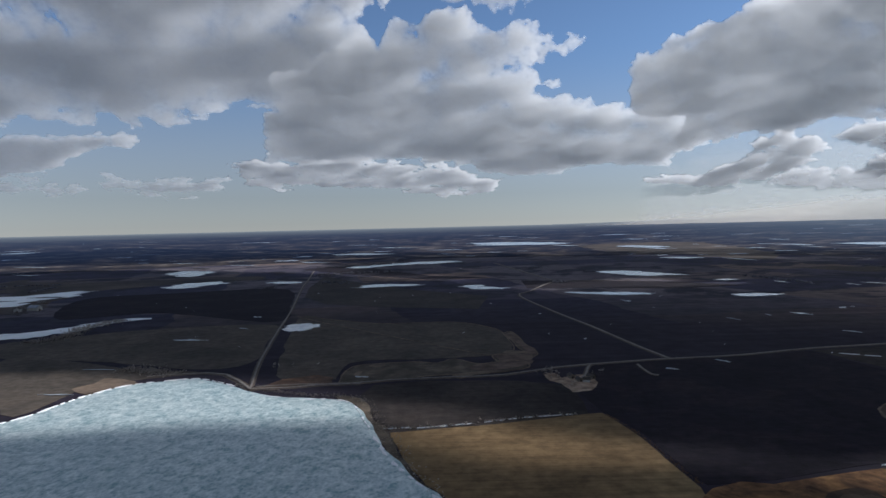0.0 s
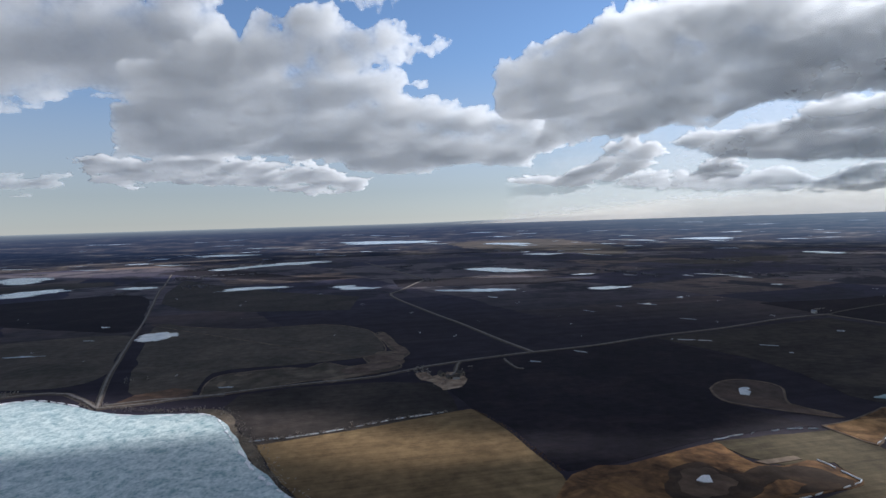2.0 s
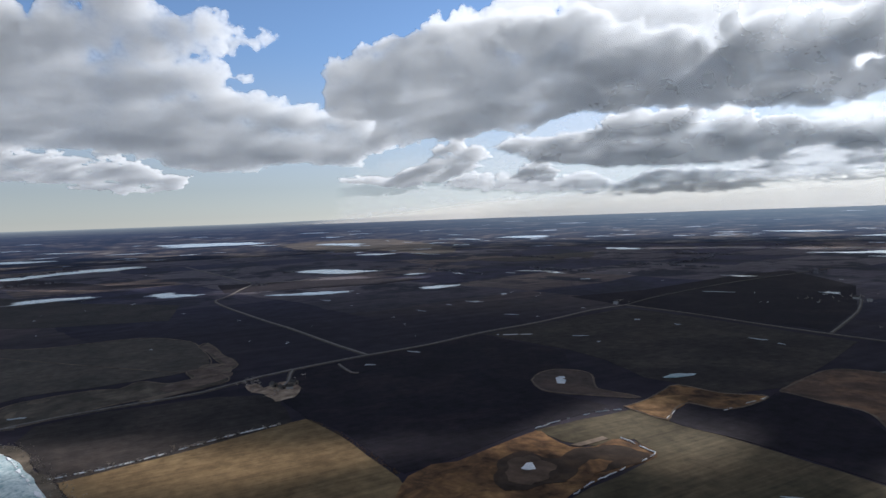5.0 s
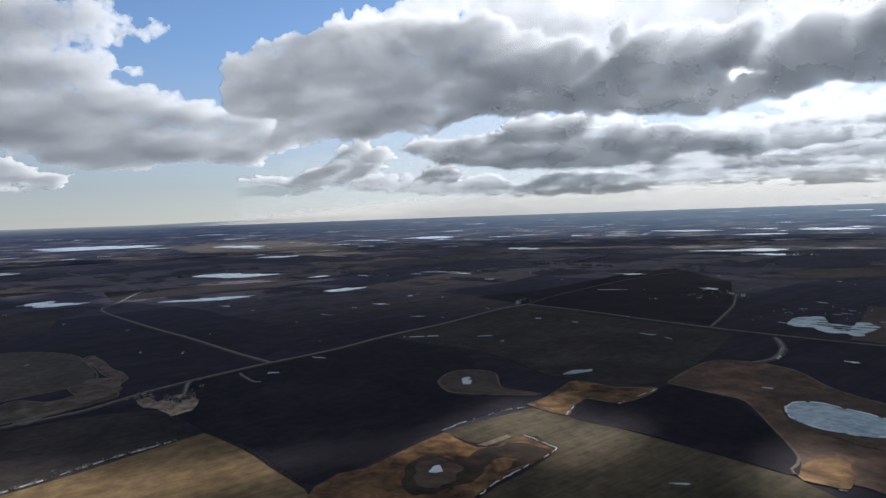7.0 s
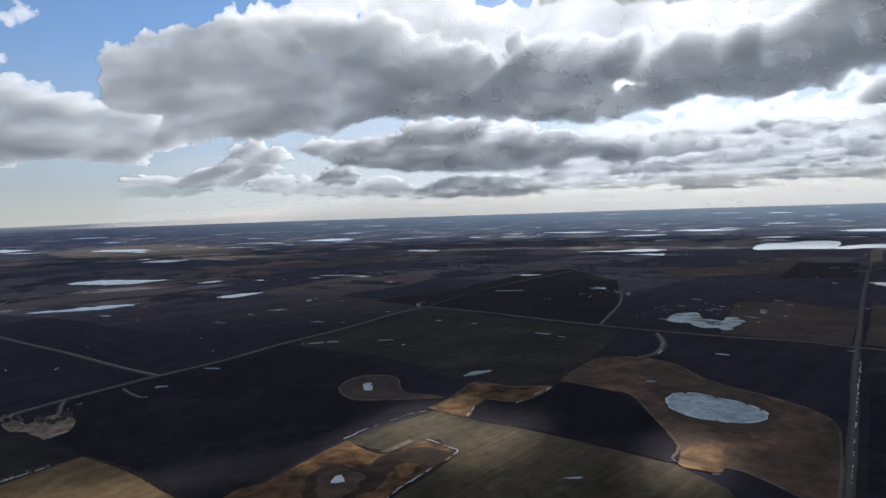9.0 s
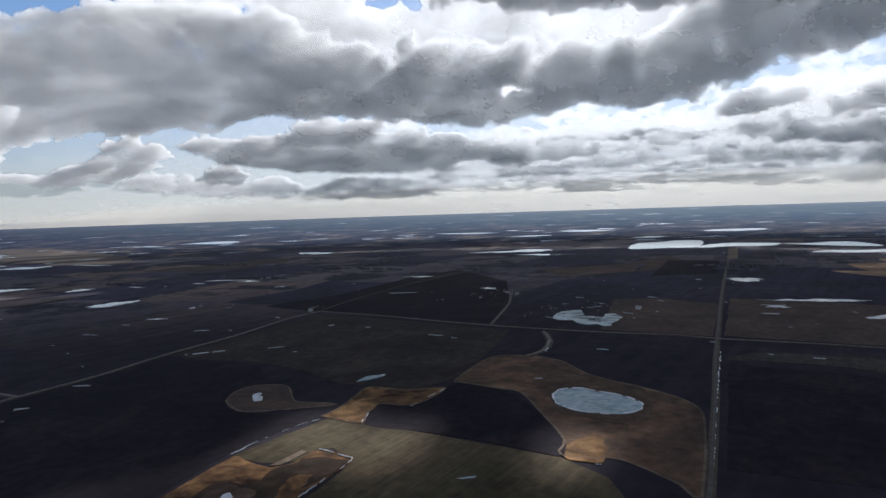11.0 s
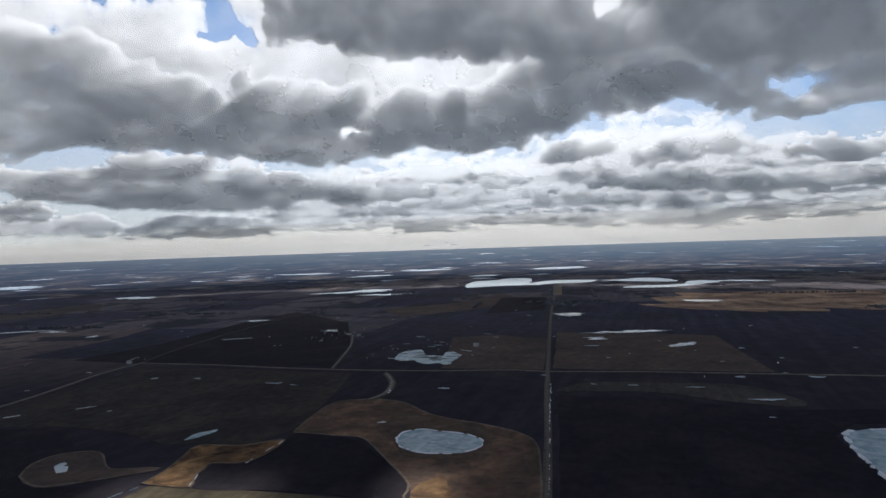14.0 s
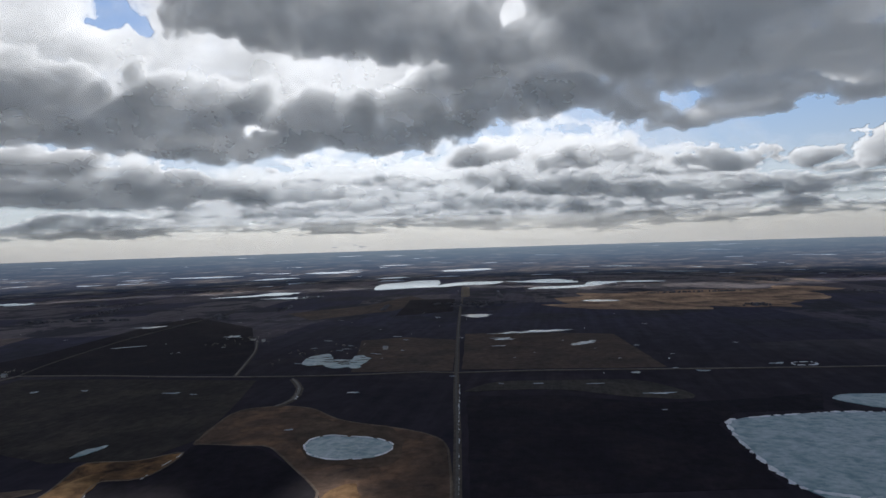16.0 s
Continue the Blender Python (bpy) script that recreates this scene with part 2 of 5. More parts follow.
DULL = field_material("dull_sedge", (0.075, 0.053, 0.042), (0.105, 0.072, 0.054), (0.15, 0.1, 0.07), patch=0.04)
GOLDEN = field_material("golden_grass", (0.11, 0.062, 0.032), (0.21, 0.12, 0.056), (0.34, 0.2, 0.095), patch=0.06, grain=1.0)
VERGE_GRASS = field_material("hollow_grass", (0.0620, 0.0525, 0.0435), (0.0930, 0.0780, 0.0623), (0.1705, 0.1350, 0.1015), patch=0.03)
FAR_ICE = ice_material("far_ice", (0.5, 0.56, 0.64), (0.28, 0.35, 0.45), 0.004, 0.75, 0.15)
# near-white base colour paints in the glare of low light on ice
GLARE_ICE = ice_material("glare_ice", (0.9, 0.91, 0.92), (0.78, 0.82, 0.85), 0.02, 0.06, 1.0)
GROVE = plain_material("bare_groves", (0.1200, 0.1152, 0.1320), 0.95, 0.4, 0.05)
GRAVEL = plain_material("gravel", (0.1972, 0.1761, 0.1606), 0.95, 0.35, 0.3)
DARK_GRAVEL = plain_material("dark_gravel", (0.095, 0.085, 0.08), 0.8, 0.35, 0.3)
VERGE = plain_material("road_verge", (0.0907, 0.0720, 0.0595), 0.95, 0.5, 0.2)

# ---- ground ----


def sheet(radii, turns, material, name):
    bm = bmesh.new()
    rings = []
    for d in radii:
        if d == 0:
            rings.append([bm.verts.new(land(0, 0))] * turns)
        else:
            rings.append([bm.verts.new(land(d * math.cos(a), d * math.sin(a))) for a in (2 * math.pi * k / turns for k in range(turns))])
    for inner, outer in zip(rings, rings[1:]):
        for k in range(turns):
            vs = [inner[k], outer[k], outer[(k + 1) % turns], inner[(k + 1) % turns]]
            bm.faces.new(vs[:3] if vs[0] is vs[3] else vs)
    return part(name, bm, material)


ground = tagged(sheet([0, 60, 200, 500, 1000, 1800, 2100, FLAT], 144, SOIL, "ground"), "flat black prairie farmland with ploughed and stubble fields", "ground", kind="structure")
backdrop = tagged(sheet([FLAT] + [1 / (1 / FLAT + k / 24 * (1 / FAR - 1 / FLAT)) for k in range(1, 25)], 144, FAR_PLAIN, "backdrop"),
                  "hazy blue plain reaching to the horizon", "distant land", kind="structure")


def rounded(points, step, wobble, closed=True):
    """A smooth, slightly uneven line through the points."""
    pts = [Vector(p) for p in points]
    n, out = len(pts), []
    for k in range(n if closed else n - 1):
        a, b, c, d = (pts[(k + j) % n] if closed else pts[min(max(k + j, 0), n - 1)] for j in (-1, 0, 1, 2))
        m = max(2, min(40, int((c - b).length / step)))
        for j in range(m):
            t = j / m
            q = 0.5 * ((2 * b) + (c - a) * t + (2 * a - 5 * b + 4 * c - d) * t * t + (3 * b - a - 3 * c + d) * t ** 3)
            w = Vector((noise.fractal(Vector((q.x, q.y, 3.1)) / (step * 4), 1.0, 2.0, 4), noise.fractal(Vector((q.x, q.y, 9.7)) / (step * 4), 1.0, 2.0, 4)))
            out.append(q + w * wobble)
    if not closed:
        out.append(pts[-1])
    return out


def shore(points):
    """The ragged outline of a snowed-up water."""
    pts = [Vector(p) for p in points]
    mid = sum(pts, Vector((0, 0))) / len(pts)
    size = 2 * sum((p - mid).length for p in pts) / len(pts)
    out = []
    ray = mid.normalized()
    slim = 1.0 if mid.length < 850 else 0.62
    for q in rounded(points, size / 24, 0.0):
        w = [noise.fractal(Vector((q.x, q.y, z * size)) / (size * 0.22), 0.45, 2.0, 5) for z in (1.3, 2.9)]
        q = mid + (q - mid) * 0.94 + Vector(w) * size * 0.115
        out.append(q - ray * (1 - slim) * (q - mid).dot(ray))
    return out


def straight(points, step, wobble):
    """The same with sharp corners, for outlines placed to fit the camera's view."""
    out, n = [], len(points)
    for k in range(n):
        a, b = Vector(points[k]), Vector(points[(k + 1) % n])
        m = max(1, min(40, int((b - a).length / step)))
        for j in range(m):
            q = a.lerp(b, j / m)
            out.append(q + Vector((noise.noise(Vector((q.x, q.y, 0)) / 15), noise.noise(Vector((q.x, q.y, 5)) / 15))) * wobble)
    return out


SLABS = [0]


def slab(name, line, up, material, label, category, kind="structure", group="", thick=0.4):
    """A low body with that outline: its top lies up metres over the land, its side goes into the ground."""
    SLABS[0] += 1
    up += 0.0016 * (SLABS[0] % 60)
    bm = bmesh.new()
    spots, _, cells, *_ = delaunay_2d_cdt([Vector((p.x, p.y)) for p in line], [], [list(range(len(line)))], 1, 0.01)
    verts = [bm.verts.new(land(p.x, p.y, up)) for p in spots]
    for cell in cells:
        bm.faces.new([verts[k] for k in cell])
    bmesh.ops.recalc_face_normals(bm, faces=bm.faces)
    if sum(f.normal.z for f in bm.faces) < 0:
        bmesh.ops.reverse_faces(bm, faces=bm.faces)
    rim = [e for e in bm.edges if e.is_boundary]
    low = bmesh.ops.extrude_edge_only(bm, edges=rim)["geom"]
    bmesh.ops.translate(bm, verts=[v for v in low if isinstance(v, bmesh.types.BMVert)], vec=(0, 0, -thick))
    return tagged(part(name, bm, material), label, category, group, kind)


def ribbon(name, line, profile, material, parent=None):
    """A strip along a line: profile gives (offset, height) across it."""
    bm = bmesh.new()
    rows = []
    for k, p in enumerate(line):
        d = (line[min(k + 1, len(line) - 1)] - line[max(k - 1, 0)]).normalized()
        s = Vector((d.y, -d.x))
        rows.append([bm.verts.new(land(p.x + s.x * o, p.y + s.y * o, h)) for o, h in profile])
    for a, b in zip(rows, rows[1:]):
        for j in range(len(profile) - 1):
            bm.faces.new((a[j], b[j], b[j + 1], a[j + 1]))
    bmesh.ops.recalc_face_normals(bm, faces=bm.faces)
    return part(name, bm, material, parent)


# ---- fields ----
slab("field", straight([(-36, 362), (-11, 368), (38, 378), (99, 386), (108, 344), (112, 295), (114, 273), (106, 225), (65, 140), (26, 141), (14, 230), (-4, 270), (-21, 307)], 12, 1.5), 0.2, TAN, "tan harvested stubble field bordered by old snow", "field")
slab("field", rounded([(117, 271), (148, 275), (181, 284), (209, 291), (210, 281), (209, 260), (219, 252), (236, 257), (243, 250), (240, 229), (231, 224), (207, 221), (184, 217), (162, 211), (97, 170), (70, 195)], 12, 3.0), 0.3, PASTURE, "rust-brown dry pasture round a small frozen slough", "field")
slab("field", straight([(208, 290), (244, 290), (281, 288), (286, 262), (290, 209), (294, 166), (296, 134), (285, 103), (244, 70), (155, 56), (84, 123), (121, 190), (162, 209), (184, 215), (206, 219), (237, 226), (245, 250), (220, 253), (210, 268)], 12, 1.5), 0.2, OLIVE, "olive-brown stubble field with faint drill rows", "field")
slab("field", rounded([(281, 295), (302, 297), (330, 307), (347, 311), (355, 280), (373, 259), (329, 255), (320, 277), (300, 272), (284, 263), (281, 278)], 12, 3.0), 0.35, PASTURE, "rust-brown dry grass patch between ploughed fields", "field")
slab("field", rounded([(270, 380), (288, 394), (308, 393), (318, 370), (295, 335), (303, 309), (299, 304), (269, 338), (261, 355)], 12, 3.0), 0.3, RUSSET, "brown grass ring round a small frozen pond", "field")
slab("field", rounded([(284, 262), (317, 273), (327, 253), (371, 257), (390, 258), (385, 212), (364, 183), (332, 151), (309, 135), (296, 135), (296, 167), (292, 210)], 12, 3.0), 0.3, BLACK, "black ploughed field beside dry grass", "field")
slab("field", rounded([(390, 262), (465, 276), (489, 254), (488, 218), (456, 177), (437, 122), (425, 99), (408, 86), (370, 76), (287, 61), (294, 72), (308, 105), (299, 134), (320, 141), (351, 168), (388, 203), (391, 223)], 12, 3.0), 0.2, BROWN, "brown grassy lowland round a frozen pond", "field")
slab("field", straight([(335, 557), (417, 571), (576, 594), (585, 459), (587, 319), (479, 285), (402, 266), (351, 277), (350, 314), (344, 338), (358, 393), (360, 441)], 12, 1.5), 0.2, GREY_SOIL, "grey-olive stubble field with a few snow patches", "field")
slab("field", rounded([(-199, 847), (-138, 812), (-78, 777), (11, 775), (57, 721), (66, 664), (66, 589), (39, 567), (-15, 560), (-57, 560), (-87, 549), (-88, 491), (-106, 497), (-141, 510)], 12, 3.0), 0.2, DRAB, "grey-olive stubble field with a winding edge", "field")
slab("field", rounded([(554, 98), (594, 69), (602, 22), (612, -55), (582, -89), (553, -103), (540, -90), (547, -48), (566, 7), (562, 66)], 12, 3.0), 0.25, STUBBLE, "long grey strip of wet grassland", "field")
slab("field", straight([(651, 114), (907, 150), (922, 70), (905, -64), (673, -98)], 12, 1.5), 0.2, RUSSET, "dull brown grass field beside the gravel road", "field")
slab("field", straight([(632, 232), (845, 291), (875, 231), (853, 155), (644, 123)], 12, 1.5), 0.2, RUSSET, "dull brown grass field round a patchy pond", "field")
slab("field", rounded([(1367, 41), (1569, -62), (1648, -226), (1653, -417), (1689, -629), (1279, -475), (1239, -311), (1219, -67)], 22, 55.0), 0.3, SUNLIT_GOLD, "golden reed land far off, painted as if sunlit", "field")
slab("field", rounded([(755, 3373), (1085, 3679), (1458, 3542), (1182, 2181), (922, 1876), (905, 2312), (747, 2471)], 22, 55.0), 0.4, HAZED_BROWN, "pale brown grassland far off", "field")
slab("field", rounded([(836, 1499), (1027, 1535), (1290, 1493), (1159, 1342), (976, 1376)], 22, 55.0), 0.4, HAZED_BROWN, "narrow pale brown grassland far off", "field")
slab("field", straight([(-38, 356), (-12, 361), (18, 366), (50, 374), (90, 385), (95, 454), (56, 472), (-14, 479), (-56, 469), (-62, 441)], 12, 1.5), 0.2, GREY_SOIL, "dark grey stubble field beside the tan field", "field")
slab("field", straight([(78, 490), (86, 493), (91, 477), (104, 486), (114, 484), (116, 462), (104, 439), (90, 435), (86, 461), (79, 469)], 3, 3.0), 0.25, YARD, "trampled tan farmyard among bare trees", "field")
slab("field", rounded([(-295, 478), (-286, 494), (-285, 513), (-270, 508), (-246, 487), (-262, 456)], 12, 3.0), 0.25, SHORE, "pinkish tan grass on the lake shore", "field")
slab("field", rounded([(-684, 942), (-1208, 1668), (-987, 1610), (-776, 1603), (-562, 1669), (-465, 1551), (-646, 1444), (-751, 1281)], 22, 55.0), 0.25, HAZED_BROWN, "pale brown grassland behind the frozen inlet", "field")
slab("field", rounded([(46, 542), (61, 591), (81, 575), (73, 539), (49, 524)], 12, 3.0), 0.3, SHORE, "faded green grass beside the road", "field")
slab("field", straight([(393, 68), (538, 91), (546, 7), (526, -67), (541, -131), (569, -207), (517, -187), (502, -122), (469, -102), (355, -109), (323, 57)], 12, 1.5), 0.15, BLACK, "black ploughed field beside the gravel road", "field")
slab("field", straight([(103, 382), (112, 345), (116, 290), (118, 276), (150, 279), (183, 289), (206, 295), (258, 298), (276, 296), (262, 345), (262, 362), (275, 387), (325, 402), (352, 445), (332, 553), (262, 541), (200, 532), (150, 523), (124, 516), (97, 458), (95, 430), (99, 388)], 12, 1.5), 0.1, DARK_SOIL, "darker black ploughed field between road and pasture", "field")

# ---- frozen lakes and ponds ----
slab("lake", rounded([(-349, 308), (-315, 341), (-288, 391), (-279, 411), (-276, 431), (-270, 455), (-255, 483), (-230, 496), (-207, 502), (-187, 492), (-161, 471), (-133, 447), (-101, 436), (-76, 431), (-62, 416), (-50, 382), (-40, 350), (-31, 323), (-20, 299), (-9, 279), (-1, 264), (13, 222), (13, 141), (-56, 116), (-181, 147)], 6, 2.1), 0.4, ICE, "large frozen lake with snow crust over blue ice", "lake")
slab("lake", shore([(-764, 760), (-614, 748), (-563, 773), (-505, 795), (-498, 846), (-483, 891), (-437, 901), (-439, 868), (-457, 801), (-446, 733), (-471, 700), (-498, 683), (-565, 650), (-650, 646)]), 0.4, SUNLIT_LAKE_SNOW, "long snow-covered arm of a frozen lake", "lake")
slab("lake", shore([(-1026, 1188), (-916, 1263), (-894, 1335), (-857, 1375), (-836, 1383), (-754, 1281), (-721, 1173), (-750, 1134), (-712, 1047), (-710, 977), (-836, 967)]), 0.4, SUNLIT_LAKE_SNOW, "frozen inlet with islands, covered in snow", "lake")
slab("pond", shore([(-887, 1997), (-811, 2025), (-724, 1893), (-667, 1626), (-736, 1664)]), 0.4, SNOW_ICE, "small snow-covered frozen slough among dark fields", "pond")
slab("pond", shore([(-614, 1343), (-637, 1516), (-555, 1542), (-529, 1414), (-548, 1303)]), 0.4, SNOW_ICE, "small snow-covered frozen slough among dark fields", "pond")
slab("pond", shore([(-422, 1459), (-375, 1477), (-318, 1417), (-365, 1386)]), 0.4, SNOW_ICE, "small snow-covered frozen slough among dark fields", "pond")
slab("pond", shore([(-194, 738), (-201, 777), (-189, 792), (-157, 780), (-161, 750), (-173, 733)]), 0.4, SNOW_ICE, "small snow-covered frozen slough among dark fields", "pond")
slab("pond", shore([(-186, 1253), (-151, 1359), (-50, 1332), (-51, 1268), (-124, 1274), (-166, 1237)]), 0.4, SNOW_ICE, "small snow-covered frozen slough among dark fields", "pond")
slab("pond", shore([(40, 1270), (77, 1299), (84, 1223), (125, 1168), (58, 1152)]), 0.4, SNOW_ICE, "small snow-covered frozen slough among dark fields", "pond")
slab("pond", shore([(-306, 1901), (-202, 2096), (-93, 2263), (33, 2286), (30, 2101), (-155, 1985), (-244, 1829)]), 0.4, SNOW_ICE, "small snow-covered frozen slough among dark fields", "pond")
slab("pond", shore([(193, 4539), (492, 4594), (785, 4137), (659, 3475), (258, 3679)]), 1.5, SNOW_ICE, "small snow-covered frozen slough among dark fields", "pond")
slab("pond", shore([(384, 1570), (480, 1601), (514, 1487), (544, 1372), (455, 1352), (407, 1448)]), 0.4, SNOW_ICE, "small snow-covered frozen slough among dark fields", "pond")
slab("pond", shore([(210, 1087), (305, 1085), (355, 1028), (294, 1015)]), 0.4, SNOW_ICE, "small snow-covered frozen slough among dark fields", "pond")
slab("pond", shore([(474, 1002), (504, 1021), (556, 1001), (501, 963), (458, 964)]), 0.4, SNOW_ICE, "small snow-covered frozen slough among dark fields", "pond")
slab("pond", shore([(550, 1252), (591, 1282), (606, 1264), (569, 1233)]), 0.4, SNOW_ICE, "small snow-covered frozen slough among dark fields", "pond")
slab("pond", shore([(1828, 2812), (2068, 3010), (2131, 2836), (1835, 2472)]), 1.5, SNOW_ICE, "small snow-covered frozen slough among dark fields", "pond")
slab("pond", shore([(741, 2113), (825, 2154), (881, 2045), (777, 1982)]), 0.4, SNOW_ICE, "small snow-covered frozen slough among dark fields", "pond")
slab("pond", shore([(934, 3161), (1090, 3234), (1066, 2888), (928, 2829)]), 1.5, SNOW_ICE, "small snow-covered frozen slough among dark fields", "pond")
slab("pond", shore([(-529, 2960), (-410, 3087), (-222, 2856), (-340, 2746)]), 1.5, SNOW_ICE, "small snow-covered frozen slough among dark fields", "pond")
slab("pond", shore([(-3131, 4337), (-3188, 4655), (-2984, 4540), (-2849, 4104)]), 1.5, SNOW_ICE, "small snow-covered frozen slough among dark fields", "pond")
slab("pond", rounded([(395, 182), (409, 181), (417, 171), (416, 156), (415, 141), (409, 128), (400, 120), (388, 120), (376, 128), (372, 139), (370, 152), (374, 166), (381, 174)], 3, 1.5), 0.4, ICE_POND, "frozen blue-grey pond in brown grass", "pond")
slab("pond", rounded([(678, 308), (711, 314), (732, 307), (735, 295), (708, 282), (699, 265), (699, 255), (722, 259), (731, 252), (716, 239), (708, 233), (688, 232), (674, 234), (655, 230), (650, 236), (658, 245), (651, 258), (658, 270), (670, 281), (661, 287), (665, 297)], 4, 3.0), 0.4, ICE_POND, "frozen pond broken up by dark reeds", "pond")
slab("pond", straight([(288, 374), (293, 376), (296, 375), (295, 371), (291, 370), (291, 365), (284, 358), (280, 362), (284, 368)], 2, 0.8), 0.45, SNOW_ICE, "small snow-covered frozen slough in brown grass", "pond")
slab("pond", straight([(175, 253), (178, 252), (175, 245), (171, 246), (169, 249)], 1.5, 0.5), 0.7, SNOW, "scrap of old snow in the middle of a slough", "snow")
slab("pond", rounded([(358, 330), (367, 333), (377, 328), (381, 323), (371, 322), (356, 328)], 4, 3.0), 0.45, ICE_POND, "small frozen slough at a field edge", "pond")
slab("lake", rounded([(475, -109), (484, -120), (498, -158), (508, -193), (511, -228), (507, -274), (430, -290), (288, -191), (333, -133), (353, -118), (375, -111), (412, -107), (446, -106)], 6, 2.1), 0.4, ICE_POND, "frozen blue-grey lake among ploughed fields", "lake")
slab("lake", rounded([(550, -207), (566, -224), (568, -254), (564, -305), (523, -283), (524, -234), (536, -216)], 6, 2.1), 0.4, ICE_POND, "frozen grey lake beyond a ploughed field", "lake")
slab("pond", rounded([(1869, 593), (2083, 631), (2185, 567), (2262, 553), (2251, 462), (1948, 408), (1888, 463), (1853, 518), (1817, 559)], 14, 4.0), 0.4, GLARE_ICE, "wide frozen lake painted white for glare", "pond")
slab("pond", rounded([(1937, 413), (2089, 381), (2133, 329), (2129, 210), (2007, 231), (1978, 324), (1914, 368)], 14, 4.0), 0.4, GLARE_ICE, "long frozen lake arm painted white for glare", "pond")
slab("pond", rounded([(2111, 198), (2137, 132), (2214, 77), (2195, 17), (2072, -38), (2005, -28), (2037, 90)], 14, 4.0), 0.4, SNOW_ICE, "pale grey frozen lake among dark fields", "pond")
slab("pond", rounded([(1765, 104), (1836, 82), (1870, -17), (1933, -102), (1883, -106), (1781, -16), (1768, 71)], 14, 4.0), 0.4, SNOW_ICE, "long thin frozen slough among dark fields", "pond")
slab("pond", rounded([(1907, -58), (2042, -91), (2023, -156), (1957, -154), (1896, -100)], 14, 4.0), 0.4, SNOW_ICE, "pale grey frozen slough among dark fields", "pond")
slab("pond", rounded([(2998, 601), (3132, 568), (3210, 401), (3066, 366), (2921, 488)], 14, 4.0), 1.2, GLARE_ICE, "thin frozen lake far off, painted white for glare", "pond")
slab("pond", shore([(2955, 595), (3160, 471), (3065, 346), (2870, 452)]), 1.5, SNOW_ICE, "small snow-covered frozen slough among dark fields", "pond")
slab("pond", shore([(1587, 995), (1683, 920), (1807, 898), (1786, 802), (1670, 793), (1597, 892)]), 0.4, GLARE_ICE, "small snow-covered frozen slough among dark fields", "pond")
slab("pond", shore([(1563, 814), (1610, 750), (1619, 657), (1536, 699)]), 0.4, GLARE_ICE, "small snow-covered frozen slough among dark fields", "pond")
slab("pond", shore([(3057, 1335), (3238, 1259), (3120, 1049), (2895, 1126)]), 1.5, SNOW_ICE, "small snow-covered frozen slough among dark fields", "pond")
slab("pond", shore([(2420, 1320), (2657, 1324), (2639, 1182), (2456, 1224)]), 1.5, SNOW_ICE, "small snow-covered frozen slough among dark fields", "pond")
slab("pond", shore([(2454, 754), (2579, 724), (2525, 644), (2406, 676)]), 0.4, SNOW_ICE, "small snow-covered frozen slough among dark fields", "pond")
slab("pond", shore([(1416, -39), (1434, -80), (1406, -119), (1369, -94), (1371, -49)]), 0.4, GLARE_ICE, "small snow-covered frozen slough among dark fields", "pond")
slab("pond", shore([(897, 115), (951, 47), (962, -9), (927, 32), (898, 79)]), 0.4, SNOW_ICE, "small snow-covered frozen slough among dark fields", "pond")
slab("pond", shore([(850, 101), (868, 90), (859, 74), (845, 87)]), 0.4, SNOW_ICE, "small snow-covered frozen slough among dark fields", "pond")
slab("pond", shore([(813, -1), (835, -18), (848, -34), (827, -32), (808, -12)]), 0.4, SNOW_ICE, "small snow-covered frozen slough among dark fields", "pond")
slab("pond", shore([(1161, 191), (1179, 149), (1110, 144), (1096, 170)]), 0.4, SNOW_ICE, "small snow-covered frozen slough among dark fields", "pond")
slab("pond", shore([(1500, 1654), (1554, 1614), (1473, 1460), (1424, 1505)]), 0.4, SNOW_ICE, "small snow-covered frozen slough among dark fields", "pond")
slab("pond", shore([(2029, -153), (2077, -222), (2006, -311), (1961, -209)]), 0.4, SNOW_ICE, "small snow-covered frozen slough among dark fields", "pond")
slab("pond", shore([(982, 752), (1012, 753), (1009, 722), (978, 728)]), 0.4, SNOW_ICE, "small snow-covered frozen slough among dark fields", "pond")
slab("pond", shore([(2864, 1997), (2962, 1832), (2864, 1616), (2708, 1710)]), 1.5, SNOW_ICE, "small snow-covered frozen slough among dark fields", "pond")

# ---- roads ----
ROAD = [(-6, 0.02), (-4, 0.2), (-2.6, 0.75), (0, 0.85), (2.6, 0.75), (4, 0.2), (6, 0.02)]


def road(points, label, wide=0.52, wobble=0.6, top=None):
    line = rounded(points, 25, wobble, closed=False)
    verge = ribbon("road", line, [(o * wide, h * 0.6) for o, h in ROAD], VERGE)
    ribbon("carriageway", line, [(-2.2 * wide, 0.5), (-1.9 * wide, 0.8), (0, 0.9), (1.9 * wide, 0.8), (2.2 * wide, 0.5)], top or GRAVEL, verge)
    return tagged(verge, label, "road", kind="structure")


road([(-148, 471), (-114, 476), (-82, 473), (-67, 478), (-32, 485), (5, 488), (46, 491), (93, 513), (146, 527), (197, 536), (262, 544), (339, 566), (424, 580), (529, 609), (592, 614)], "straight raised gravel road between dark fields")
road([(592, 614), (688, 646), (876, 684), (1036, 698), (1234, 715)], "narrow dirt track along a black field", 0.28, top=DARK_GRAVEL)
road([(197, 536), (188, 593), (179, 665), (170, 736), (151, 856), (130, 1054), (159, 1126), (238, 1304), (305, 1305), (418, 1299)], "straight raised gravel road between dark fields")
road([(238, 1304), (213, 1586), (167, 2012)], "straight raised gravel road between dark fields", 0.6)
road([(-150, 465), (-172, 566), (-199, 723), (-232, 927), (-299, 1292), (-328, 1480), (-386, 1829)], "straight raised gravel road between dark fields", 0.42)
